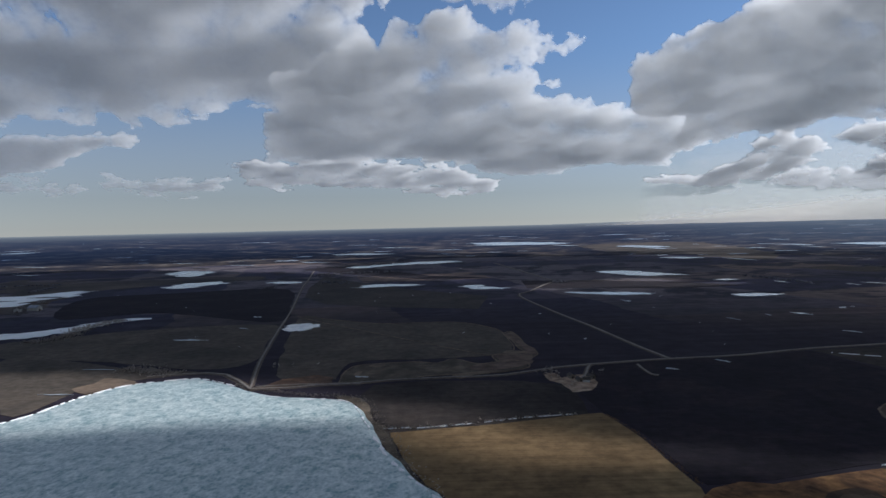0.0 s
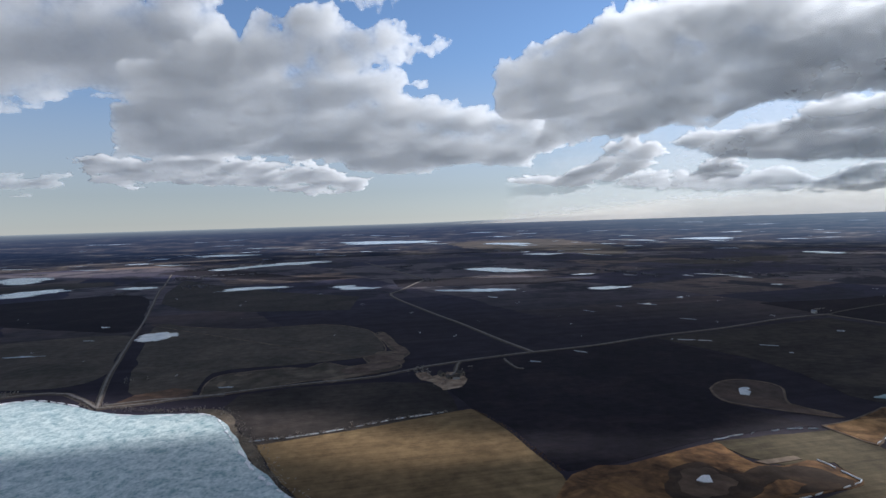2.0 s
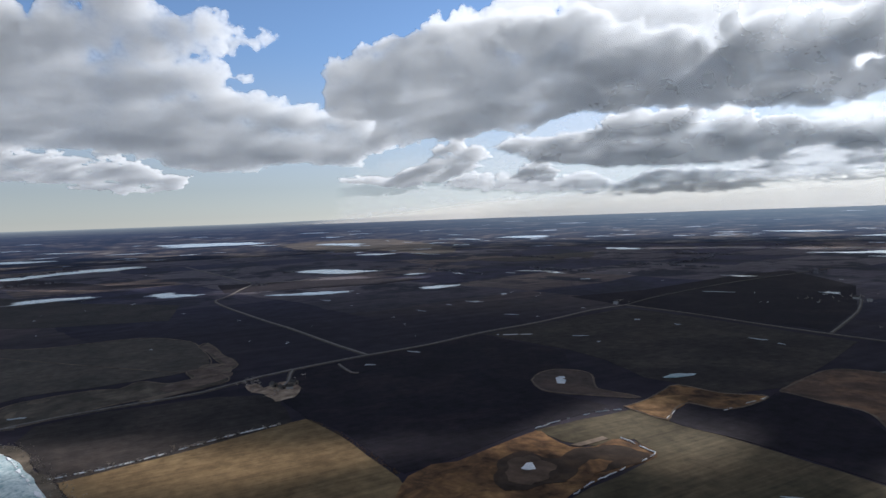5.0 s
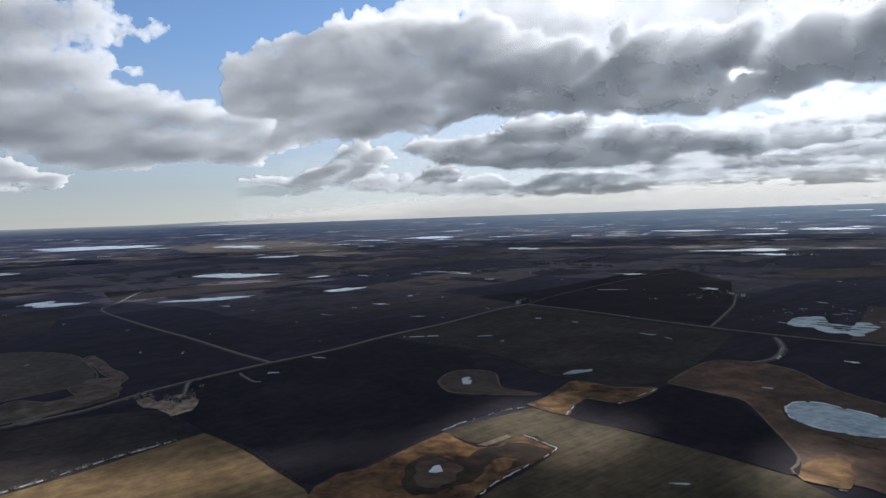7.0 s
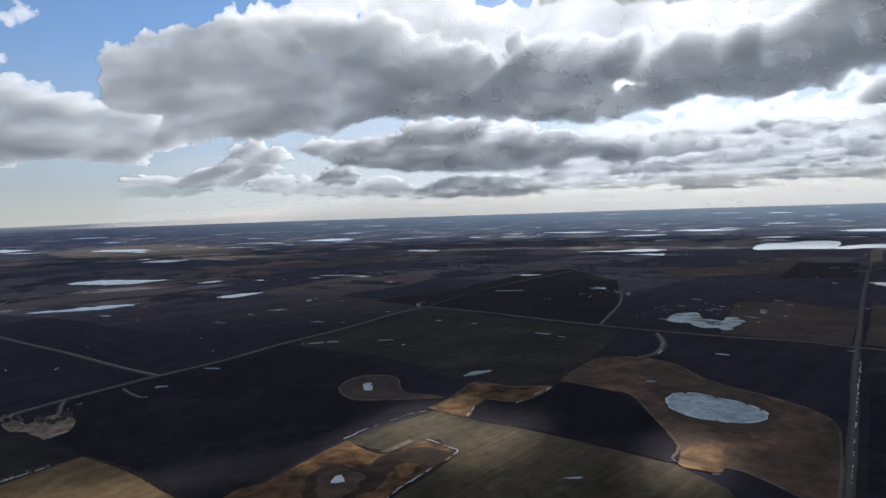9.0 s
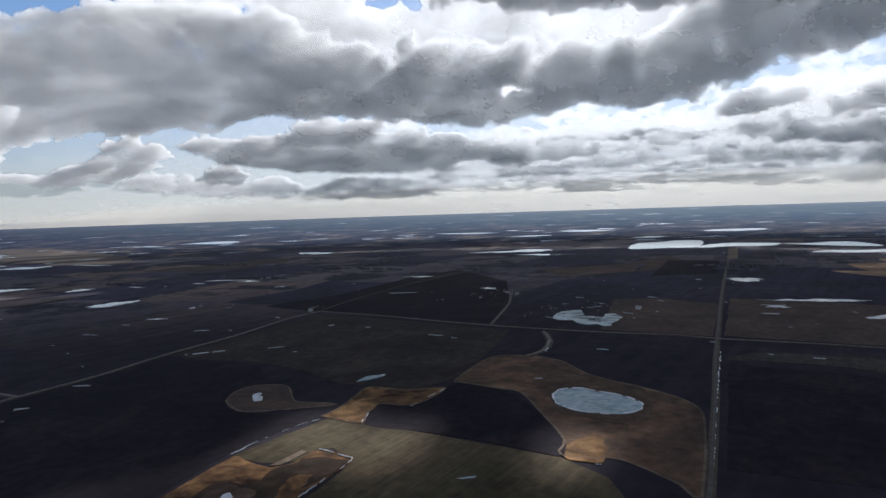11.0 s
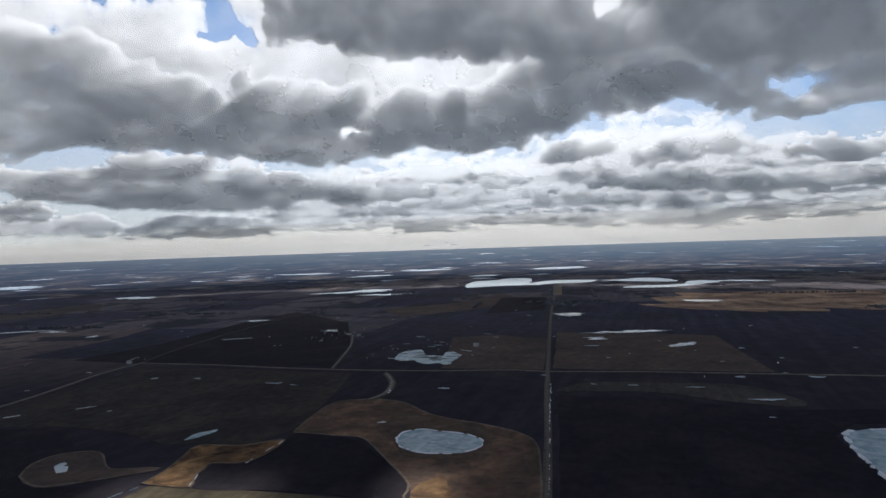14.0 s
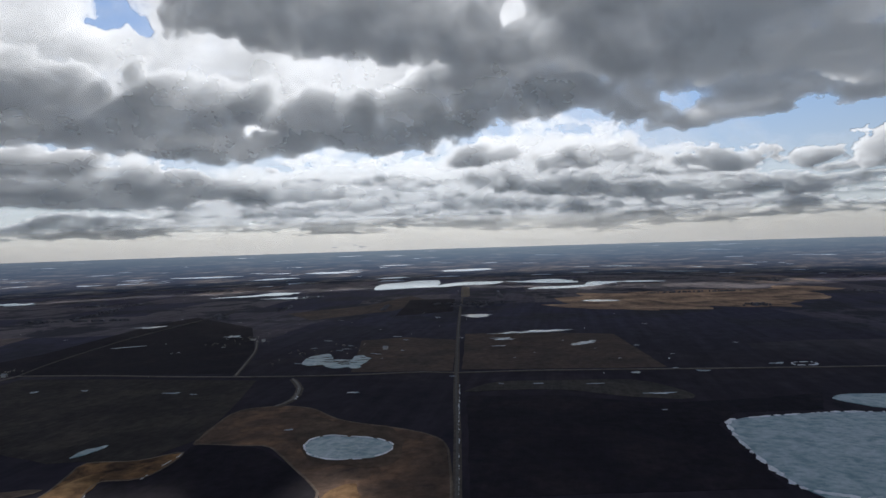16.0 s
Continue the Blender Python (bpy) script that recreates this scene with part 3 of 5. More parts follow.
road([(-150, 465), (-117, 468), (-88, 476), (-66, 474)], "straight raised gravel road between dark fields", 0.6)
road([(-150, 465), (-186, 515), (-217, 522), (-252, 514)], "straight raised gravel road between dark fields", 0.6)
road([(592, 614), (600, 515), (599, 428), (603, 335), (612, 260), (622, 208), (636, 152), (634, 117), (648, 40), (655, -20), (664, -113), (678, -248), (700, -420)], "straight raised gravel road between dark fields", 0.36)
road([(227, 49), (289, 58), (337, 66), (439, 83), (634, 117), (1083, 189), (1506, 252), (1904, 313)], "dark gravel road with old snow in its ditch", 0.45, top=DARK_GRAVEL)
road([(607, 354), (749, 407), (849, 456)], "narrow dirt track along a black field", 0.35)
road([(490, 250), (514, 245), (556, 257), (595, 282)], "straight raised gravel road between dark fields", 0.6)

road([(103, 471), (111, 485), (119, 510), (124, 521)], "short gravel lane into a farmyard", 0.4)
road([(163, 517), (162, 499), (163, 482), (167, 478)], "short farm track ending at a puddle", 0.4)

# ---- smaller fields and wet hollows ----
slab("field", rounded([(-80, 443), (-60, 432), (-47, 389), (-35, 359), (-29, 335), (-18, 301), (-6, 277), (1, 261), (-1, 264), (-9, 279), (-20, 299), (-31, 323), (-40, 350), (-50, 382), (-62, 416), (-76, 431)], 5, 2.5), 0.3, VERGE_GRASS, "grey-brown grass belt along the lake shore", "field")
slab("field", straight([(46, 541), (44, 569), (63, 567), (76, 572), (72, 600), (70, 642), (65, 679), (75, 694), (80, 650), (81, 623), (86, 582), (85, 565), (68, 543)], 10, 1.2), 0.31, VERGE_GRASS, "winding grey-tan grass strip off the road", "field")
slab("field", rounded([(-434, 595), (-358, 586), (-271, 542), (-214, 526), (-253, 506), (-289, 495), (-286, 453), (-303, 413)], 10, 2.5), 0.12, DRAB, "dull brown pasture behind the lake shore", "field")
slab("field", rounded([(-503, 690), (-443, 729), (-382, 769), (-224, 790), (-192, 651), (-178, 567), (-218, 537), (-329, 583), (-444, 609)], 10, 2.5), 0.12, DRAB, "dark grey-brown field behind the lake", "field")
slab("field", rounded([(-684, 1166), (-555, 1237), (-337, 1277), (-241, 961), (-231, 815), (-435, 931), (-567, 894)], 10, 2.5), 0.14, BLACK, "black ploughed field between frozen sloughs", "field")
slab("field", straight([(-282, 1278), (-309, 1601), (-208, 1419), (-64, 1203), (77, 1060), (50, 897), (-93, 940), (-195, 999), (-252, 1109)], 10, 1.2), 0.16, STUBBLE, "grey stubble field beside the straight road", "field")
slab("field", straight([(-440, 1898), (-319, 2096), (-34, 1542), (107, 1450), (-32, 1423), (-212, 1604)], 10, 1.2), 0.16, BLACK, "black ploughed strip far off", "field")
slab("field", straight([(1196, 572), (1347, 445), (1587, 403), (1480, 336), (1239, 350), (1087, 472)], 10, 1.2), 0.2, RUSSET, "brown grass strip far off", "field")
slab("field", straight([(1474, 375), (1489, 267), (1212, 223), (1140, 323)], 10, 1.2), 0.22, BLACK, "black ploughed field at the road end", "field")
slab("field", straight([(170, 1345), (330, 1300), (470, 1240), (560, 1140), (430, 1110), (300, 1140), (160, 1180)], 10, 1.2), 0.13, DARK_SOIL, "dark ploughed field between long sloughs", "field")
slab("field", straight([(592, 728), (591, 610), (619, 363), (766, 416), (987, 538), (1145, 745), (1004, 757), (736, 713)], 10, 1.2), 0.12, BLACK, "black ploughed field inside the road corner", "field")
slab("field", rounded([(5, 494), (12, 483), (22, 493), (38, 499), (52, 503), (41, 508), (20, 502)], 6, 1.5), 0.5, SHORE, "pale dry grass patch beside the gravel road", "field")
slab("field", rounded([(22, 526), (39, 535), (49, 546), (42, 573), (59, 573), (75, 577), (74, 624), (65, 669), (76, 684), (79, 642), (87, 581), (83, 568), (70, 558), (76, 540), (72, 527), (53, 514), (28, 507)], 6, 2.0), 0.46, HOLLOW, "tan dry grass in a winding hollow beside the road", "field")
slab("field", straight([(-84, 477), (-85, 513), (-78, 537), (-56, 544), (-24, 548), (-8, 540), (8, 556), (28, 534), (46, 540), (67, 542), (71, 517), (47, 503), (17, 498), (-14, 494), (-50, 480), (-66, 474)], 10, 1.2), 0.3, VERGE_GRASS, "winding grey-tan grass hollow along the road", "field")
slab("field", rounded([(-65, 533), (-63, 543), (-53, 540), (-55, 532)], 10, 2.5), 0.4, SHORE, "pale dried puddle in a grass hollow", "field")
slab("field", rounded([(-77, 500), (-76, 513), (-71, 516), (-72, 500)], 10, 2.5), 0.4, SHORE, "pale dried puddle beside the road", "field")
slab("field", rounded([(194, 250), (207, 255), (226, 248), (235, 236), (235, 227), (221, 225), (202, 228), (202, 239), (192, 233), (176, 226), (157, 230), (150, 239), (155, 253), (167, 264), (183, 268), (189, 257)], 3, 4.5), 0.42, REED, "dark brown reed bed round a slough", "field")
slab("field", rounded([(160, 250), (169, 259), (182, 262), (187, 255), (185, 242), (173, 233), (161, 234), (157, 241)], 3, 4.5), 0.5, DULL, "dull brown sedge round a frozen slough", "field")
slab("field", straight([(210, 261), (233, 262), (233, 257), (213, 256)], 5, 1.2), 0.5, SHORE, "pale yellow grass strip beside stubble", "field")
slab("field", rounded([(202, 239), (211, 239), (213, 232), (197, 226), (176, 220), (175, 223), (192, 232)], 3, 4.5), 0.52, PASTURE, "rust-brown grass tongue between reeds", "field")
slab("field", rounded([(428, 203), (463, 200), (441, 167), (446, 140), (413, 117), (380, 111), (361, 119), (363, 144), (362, 160), (382, 178)], 10, 4.5), 0.34, DULL, "dark brown sedge round a frozen pond", "field")
slab("field", rounded([(286, 292), (309, 299), (329, 290), (320, 278), (301, 273), (286, 266), (284, 277)], 10, 2.5), 0.45, GOLDEN, "pale golden grass between ploughed fields", "field")
slab("field", straight([(-145, 468), (-133, 494), (-108, 507), (-92, 498), (-90, 480), (-118, 472)], 10, 1.2), 0.2, BROWN, "brown field between road and lake", "field")
slab("field", straight([(1536, 259), (1862, 312), (1885, 290), (1553, 240)], 10, 1.2), 0.5, SHORE, "pale track at the road end", "field")
slab("field", rounded([(302, 134), (319, 138), (329, 133), (334, 125), (320, 117), (301, 111), (296, 119), (294, 126)], 4, 3.0), 0.5, GOLDEN, "golden grass patch beside the ploughed field", "field")


def grass_edge(points, label, wide=0.8):
    """The strip of pale dead grass that the plough leaves round wet land."""
    line = rounded(points + points[:1], 6, 0.8, closed=False)
    return tagged(ribbon("grass_edge", line, [(-wide, 0.3), (-0.4 * wide, 0.62), (0.4 * wide, 0.62), (wide, 0.3)], SHORE), label, "grass", kind="structure")


grass_edge([(270, 380), (288, 394), (308, 393), (318, 370), (295, 335), (303, 309), (299, 304), (269, 338), (261, 355)], "pale dead grass edge round wet land")
grass_edge([(-84, 477), (-85, 513), (-78, 537), (-56, 544), (-24, 548), (-8, 540), (8, 556), (28, 534), (46, 540), (67, 542), (71, 517), (47, 503), (17, 498), (-14, 494), (-50, 480), (-66, 474)], "pale dead grass edge round wet land")
grass_edge([(46, 541), (44, 569), (63, 567), (76, 572), (72, 600), (70, 642), (65, 679), (75, 694), (80, 650), (81, 623), (86, 582), (85, 565), (68, 543)], "pale dead grass edge round wet land")
grass_edge([(281, 295), (302, 297), (330, 307), (347, 311), (355, 280), (373, 259), (329, 255), (320, 277), (300, 272), (284, 263), (281, 278)], "pale dead grass edge round wet land")
grass_edge([(390, 262), (465, 276), (489, 254), (488, 218), (456, 177), (437, 122), (425, 99), (408, 86), (370, 76), (287, 61), (294, 72), (308, 105), (299, 134), (320, 141), (351, 168), (388, 203), (391, 223)], "pale dead grass edge round wet land")
grass_edge([(-199, 847), (-138, 812), (-78, 777), (11, 775), (57, 721), (66, 664), (66, 589), (39, 567)][::-1], "pale dead grass edge of a stubble field", 0.7)

# ---- small sloughs, far and near ----
def slough(at, along, across):
    """A small frozen hollow: an uneven oval with the given half axes."""
    c, a, b = Vector(at), Vector(along), Vector(across)
    n = 28
    line = []
    for k in range(n):
        t = 2 * math.pi * k / n
        w = max(0.25, 0.75 + 1.5 * noise.fractal(Vector((math.cos(t) * 1.6 + c.x * 0.37, math.sin(t) * 1.6 + c.y * 0.37, 2.0)), 0.6, 2.0, 4))
        line.append(c + (a * math.cos(t) * 0.8 + b * math.sin(t) * 0.4) * w)
    return slab("pond", line, 0.62 if c.length < 2500 else 1.5, SNOW_ICE, "small snow-filled slough among dark fields", "pond", kind="structure")


slough((-252, 763), (5, -1), (-2, 7))
slough((-288, 687), (18, -2), (-3, 7))
slough((-264, 862), (6, -1), (-3, 9))
slough((-69, 496), (7, -1), (-1, 4))
slough((574, 1245), (18, -5), (8, 18))
slough((-298, 462), (14, -1), (-2, 3))
slough((-308, 546), (11, -1), (-1, 2))
slough((408, 489), (7, -5), (3, 3))
slough((404, 456), (2, -1), (2, 2))
slough((522, 523), (3, -2), (5, 5))
slough((186, 498), (5, -3), (2, 5))
slough((451, 779), (6, -8), (6, 10))
slough((535, 821), (3, -5), (7, 11))
slough((812, 1042), (9, -15), (23, 29))
slough((772, 903), (5, -9), (13, 15))
slough((282, 946), (6, -8), (2, 6))
slough((431, 644), (5, -6), (2, 4))
slough((238, 522), (4, -5), (2, 4))
slough((994, 746), (5, -22), (13, 9))
slough((882, 517), (4, -14), (22, 13))
slough((529, 375), (2, -6), (4, 2))
slough((410, 773), (2, -6), (2, 4))
slough((354, 747), (3, -9), (2, 3))
slough((250, 162), (3, -3), (1, 1))
slough((1114, 234), (1, -6), (12, 3))
slough((866, 94), (1, -14), (8, 1))
slough((801, 89), (1, -9), (7, 1))
slough((808, -83), (0, -3), (7, -1))
slough((643, -65), (1, -5), (7, -1))
slough((655, -131), (1, -7), (7, -1))
slough((558, -74), (1, -10), (6, -1))
slough((592, -24), (1, -6), (3, -0))
slough((589, 32), (1, -5), (3, 0))
slough((587, 66), (0, -4), (4, 0))
slough((696, -213), (1, -9), (9, -3))
slough((766, 210), (0, -2), (5, 1))
slough((526, 351), (0, -3), (2, 1))
slough((532, 475), (1, -4), (3, 3))
slough((505, -70), (0, -3), (2, -0))
slough((617, 117), (0, -4), (4, 1))
slough((800, 292), (0, -4), (8, 3))
slough((842, 342), (0, -6), (8, 3))
slough((3140, -261), (-41, -74), (95, -8))
slough((2525, -430), (-26, -64), (40, -7))
slough((6460, -1410), (-210, -101), (390, -85))
slough((5975, 152), (-158, -134), (237, 6))
slough((2953, -816), (-22, -37), (53, -15))
slough((428, 208), (1, -3), (4, 2))
slough((655, 1186), (7, -25), (8, 14))
slough((743, 1111), (5, -19), (9, 14))
slough((928, 1928), (17, -87), (17, 35))
slough((1993, 3631), (0, -114), (73, 132))
slough((684, 3453), (42, -126), (28, 142))
slough((976, 2902), (29, -90), (28, 84))
slough((1616, 2912), (26, -127), (73, 131))
slough((1475, 1511), (16, -53), (33, 34))
slough((802, 1109), (16, -31), (12, 16))
slough((786, 624), (9, -16), (8, 7))
slough((-2671, 5437), (46, -32), (-54, 111))
slough((-2084, 4122), (37, -22), (-43, 85))
slough((-291, 3763), (110, -77), (-12, 163))
slough((-479, 2314), (70, -29), (-13, 62))
slough((-1312, 1937), (56, -17), (-29, 43))
slough((-1597, 2392), (72, -26), (-29, 44))
slough((-1013, 2419), (67, -27), (-19, 45))
slough((-731, 2237), (71, -27), (-19, 58))
slough((-2937, 5197), (76, -49), (-97, 173))
slough((1340, 2617), (35, -25), (40, 79))
slough((1299, 2327), (40, -25), (35, 62))
slough((1586, 2585), (33, -24), (32, 51))


def far_waters(count):
    """Frozen waters too many and too far off to tell apart."""
    rnd = random.Random(5)
    bm = bmesh.new()
    for _ in range(count):
        d = 1 / rnd.uniform(1 / 11000, 1 / 2300)
        a = radians(rnd.uniform(-130, 45))
        c = Vector((-math.sin(a) * d, math.cos(a) * d))
        size, turn = d * rnd.uniform(0.004, 0.02) * rnd.uniform(0.4, 1.3), a + rnd.gauss(0, 0.35)
        slim = rnd.uniform(0.2, 0.5)
        vs = []
        for k in range(28):
            t = 2 * math.pi * k / 28
            w = size * (1 + 1.1 * noise.fractal(Vector((math.cos(t) * 1.6 + c.x * 0.01, math.sin(t) * 1.6 + c.y * 0.01, 4.0)), 0.8, 2.0, 4))
            x, y = w * math.cos(t), w * slim * math.sin(t) * 1.6
            vs.append(bm.verts.new(land(c.x + x * math.cos(turn) - y * math.sin(turn), c.y + x * math.sin(turn) + y * math.cos(turn), 0.7)))
        bm.faces.new(vs)
    bmesh.ops.recalc_face_normals(bm, faces=bm.faces)
    for f in bm.faces:
        if f.normal.z < 0:
            f.normal_flip()
    bmesh.ops.triangulate(bm, faces=bm.faces)
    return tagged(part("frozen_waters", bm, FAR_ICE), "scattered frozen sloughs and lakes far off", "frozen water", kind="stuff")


far_waters(180)

# ---- snow left along fences, ditches and shores ----


def drifts(points, label, wide=1.6, fill=0.6, up=0.5, seed=1, aside=0.0):
    """Broken low ridges of old snow along a line."""
    rnd = random.Random(seed)
    line = rounded(points, 2.5, 0.8, closed=False)
    bm = bmesh.new()
    k = 0
    while k < len(line) - 2:
        n = rnd.choice((1, 2, 2, 3, 5, 7)) if rnd.random() < fill else 0
        if n == 0:
            k += rnd.choice((1, 1, 2))
            continue
        rows = []
        for j in range(min(n + 1, len(line) - k)):
            p = line[k + j]
            d = (line[min(k + j + 1, len(line) - 1)] - line[max(k + j - 1, 0)]).normalized()
            s = Vector((d.y, -d.x))
            w = wide * rnd.uniform(0.35, 1.5) * (0.35 if j in (0, n) else 1.0)
            q = p + s * (aside + rnd.uniform(-0.3, 0.3))
            rows.append([bm.verts.new(land(q.x + s.x * o * w, q.y + s.y * o * w, h)) for o, h in ((-0.5, up - 0.3), (-0.3, up + 0.2), (0.3, up + 0.25), (0.5, up - 0.3))])
        for a, b in zip(rows, rows[1:]):
            for i in range(3):
                bm.faces.new((a[i], b[i], b[i + 1], a[i + 1]))
        k += len(rows)
    bmesh.ops.recalc_face_normals(bm, faces=bm.faces)
    return tagged(part("snow_drift", bm, SNOW), label, "snow", kind="stuff")


drifts([(302, 59), (338, 64), (440, 81), (579, 103)], "broken line of old snow in the road ditch", wide=0.9, fill=0.85, aside=-1.4, seed=3)
drifts([(-39, 365), (-12, 365), (18, 371), (51, 380), (83, 384)], "old snow caught along a brushy field edge", wide=1.2, fill=0.65, seed=4)
drifts([(206, 292), (230, 295), (258, 295), (279, 291)], "thin old snow along a field edge", wide=0.5, fill=0.6, seed=5)
drifts([(171, 213), (185, 218), (208, 222), (236, 227), (239, 235), (239, 254)], "old snow in the reed corner of a field", wide=0.5, fill=0.7, up=0.75, seed=6)
drifts([(325, 255), (371, 258)], "thin snow along a grass edge", wide=0.4, fill=0.6, seed=7)
drifts([(284, 263), (298, 270), (311, 274)], "snow at the corner of a ploughed field", wide=0.5, fill=0.7, seed=8)
drifts([(-288, 391), (-279, 411), (-276, 431), (-270, 455), (-255, 483), (-230, 496), (-207, 502), (-187, 492), (-161, 471)], "white rim of snow along the lake shore", wide=2.4, fill=0.95, up=0.75, seed=9)
drifts([(343, -148), (353, -118), (375, -111), (412, -107), (446, -106), (475, -109), (484, -120), (498, -158), (508, -193), (511, -228)], "snow rim along a frozen lake", wide=3.5, fill=0.9, up=0.75, seed=10)
drifts([(395, 182), (409, 181), (417, 171), (416, 156), (415, 141), (409, 128), (400, 120), (388, 120), (376, 128), (372, 139), (370, 152), (374, 166), (381, 174), (395, 182)], "snow rim round a frozen pond", wide=1.3, fill=0.9, up=0.85, seed=21)
drifts([(-133, 447), (-101, 436), (-76, 431), (-62, 416), (-50, 382), (-40, 350), (-31, 323), (-20, 299), (-9, 279), (-1, 264)], "jagged snow crust along the lake shore", wide=3.0, fill=0.8, up=0.5, seed=22, aside=2.0)
drifts([(294, 116), (298, 111), (296, 107)], "curl of old snow beside dry grass", wide=1.2, fill=0.9, seed=23)
drifts([(686, -226), (700, -228), (704, -246), (690, -248), (686, -228)], "square outline of old snow beside a yard", wide=2.4, fill=1.0, seed=24)
drifts([(345, 545), (375, 525)], "thin straight line of old snow", wide=1.0, fill=0.95, seed=25)
drifts([(515, 243), (545, 254), (556, 257)], "snow beside a curving farm lane", wide=2.5, fill=0.9, seed=26)

# ---- brush and trees ----


def brush(points, label, count, wide, tall, seed, material):
    """Leafless bushes along a line, each a spray of bent stems."""
    rnd = random.Random(seed)
    line = rounded(points, 4, 0.5, closed=False)
    verts, faces = [], []
    for _ in range(count):
        k = rnd.randrange(len(line) - 1)
        p = line[k].lerp(line[k + 1], rnd.random())
        d = (line[k + 1] - line[k]).normalized()
        p = p + Vector((d.y, -d.x)) * rnd.gauss(0, wide * 0.4)
        h = tall * rnd.uniform(0.4, 1.2)
        for _ in range(8):
            a, r = rnd.uniform(0, 6.283), h * rnd.uniform(0.2, 0.6)
            w = 0.03 * h + 0.03
            tx, ty = p.x + math.cos(a) * r, p.y + math.sin(a) * r
            n = len(verts)
            verts += [(p.x - w * math.sin(a), p.y + w * math.cos(a), 0.0), (p.x + w * math.sin(a), p.y - w * math.cos(a), 0.0),
                      (p.x + 0.6 * (tx - p.x) + 2 * w, p.y + 0.6 * (ty - p.y) - 2 * w, h * 0.7), (tx, ty, h), (p.x + 0.6 * (tx - p.x) - 2 * w, p.y + 0.6 * (ty - p.y) + 2 * w, h * 0.75)]
            faces.append((n, n + 1, n + 2, n + 3, n + 4))
    data = bpy.data.meshes.new("brush")
    data.from_pydata(verts, [], faces)
    data.materials.append(material)
    return tagged(new("brush", data), label, "brush", kind="stuff")


TWIG = plain_material("grey_twigs", (0.42, 0.37, 0.33), 0.9, 0.4, 0.5)
BARK = plain_material("dark_bark", (0.12, 0.1, 0.085), 0.95, 0.4, 2.0)
RUST_TWIG = plain_material("rusty_brush", (0.15, 0.095, 0.06), 0.9, 0.4, 0.5)

brush([(-39, 365), (-12, 365), (18, 371), (51, 380), (83, 384)], "leafless bushes along the snowy field edge", 150, 2.5, 1.3, 1, TWIG)
brush([(100, 382), (109, 346), (113, 298), (115, 276)], "dry weeds along the edge of the tan field", 220, 2.0, 0.7, 2, RUST_TWIG)
brush([(-80, 443), (-60, 432), (-47, 389), (-35, 359), (-29, 335), (-18, 301), (-6, 277), (1, 261)], "belt of grey leafless brush along the lake shore", 420, 7.0, 0.7, 3, TWIG)
brush([(-166, 483), (-138, 464), (-103, 445), (-78, 443)], "dark leafless brush on the lake shore", 500, 6.0, 0.8, 4, TWIG)
brush([(150, 240), (158, 228), (176, 224), (192, 232), (202, 240), (200, 250), (184, 267), (164, 262), (151, 246)], "dark reeds ringed round a slough", 1500, 4.0, 0.3, 5, RUST_TWIG)
brush([(204, 232), (220, 232), (232, 232), (228, 242), (210, 248)], "dark reeds in the field corner", 900, 7.0, 0.35, 6, RUST_TWIG)


def islet(at, along, wide, label):
    """A low bed of dead reeds standing out of the ice."""
    c, a = Vector(at), Vector(along)
    b = Vector((-a.y, a.x)).normalized() * wide
    line = []
    for k in range(22):
        t = 2 * math.pi * k / 22
        w = 0.8 + 1.2 * noise.fractal(Vector((math.cos(t) * 1.4 + c.x * 0.31, math.sin(t) * 1.4 + c.y * 0.31, 7.0)), 1.0, 2.0, 3)
        line.append(c + (a * math.cos(t) + b * math.sin(t)) * w)
    return slab("reed_bed", line, 0.75, REED, label, "reeds")


reeds = random.Random(12)
for k in range(17):
    at = Vector((693, 270)) + Vector((0.93, 0.36)) * reeds.uniform(-26, 28) + Vector((-0.36, 0.93)) * reeds.uniform(-34, 34)
    islet(at, Vector((-0.36, 0.93)).normalized() * reeds.uniform(3, 11), reeds.uniform(0.7, 1.8), "dead brown reeds standing in pond ice")
for spot, way in (((-790, 1215), (-40, 4)), ((-850, 1150), (-34, 4)), ((-745, 1120), (-22, 6)), ((-880, 1090), (-60, 3))):
    islet(spot, way, 14.0, "dark reedy islet in a frozen inlet")

brush([(-290, 545), (-268, 540), (-250, 530), (-230, 522)], "dark leafless brush behind the shore", 600, 14.0, 1.6, 8, TWIG)
brush([(-470, 690), (-455, 740), (-470, 800), (-450, 860)], "dark leafless brush along a frozen lake arm", 900, 20.0, 2.5, 9, TWIG)


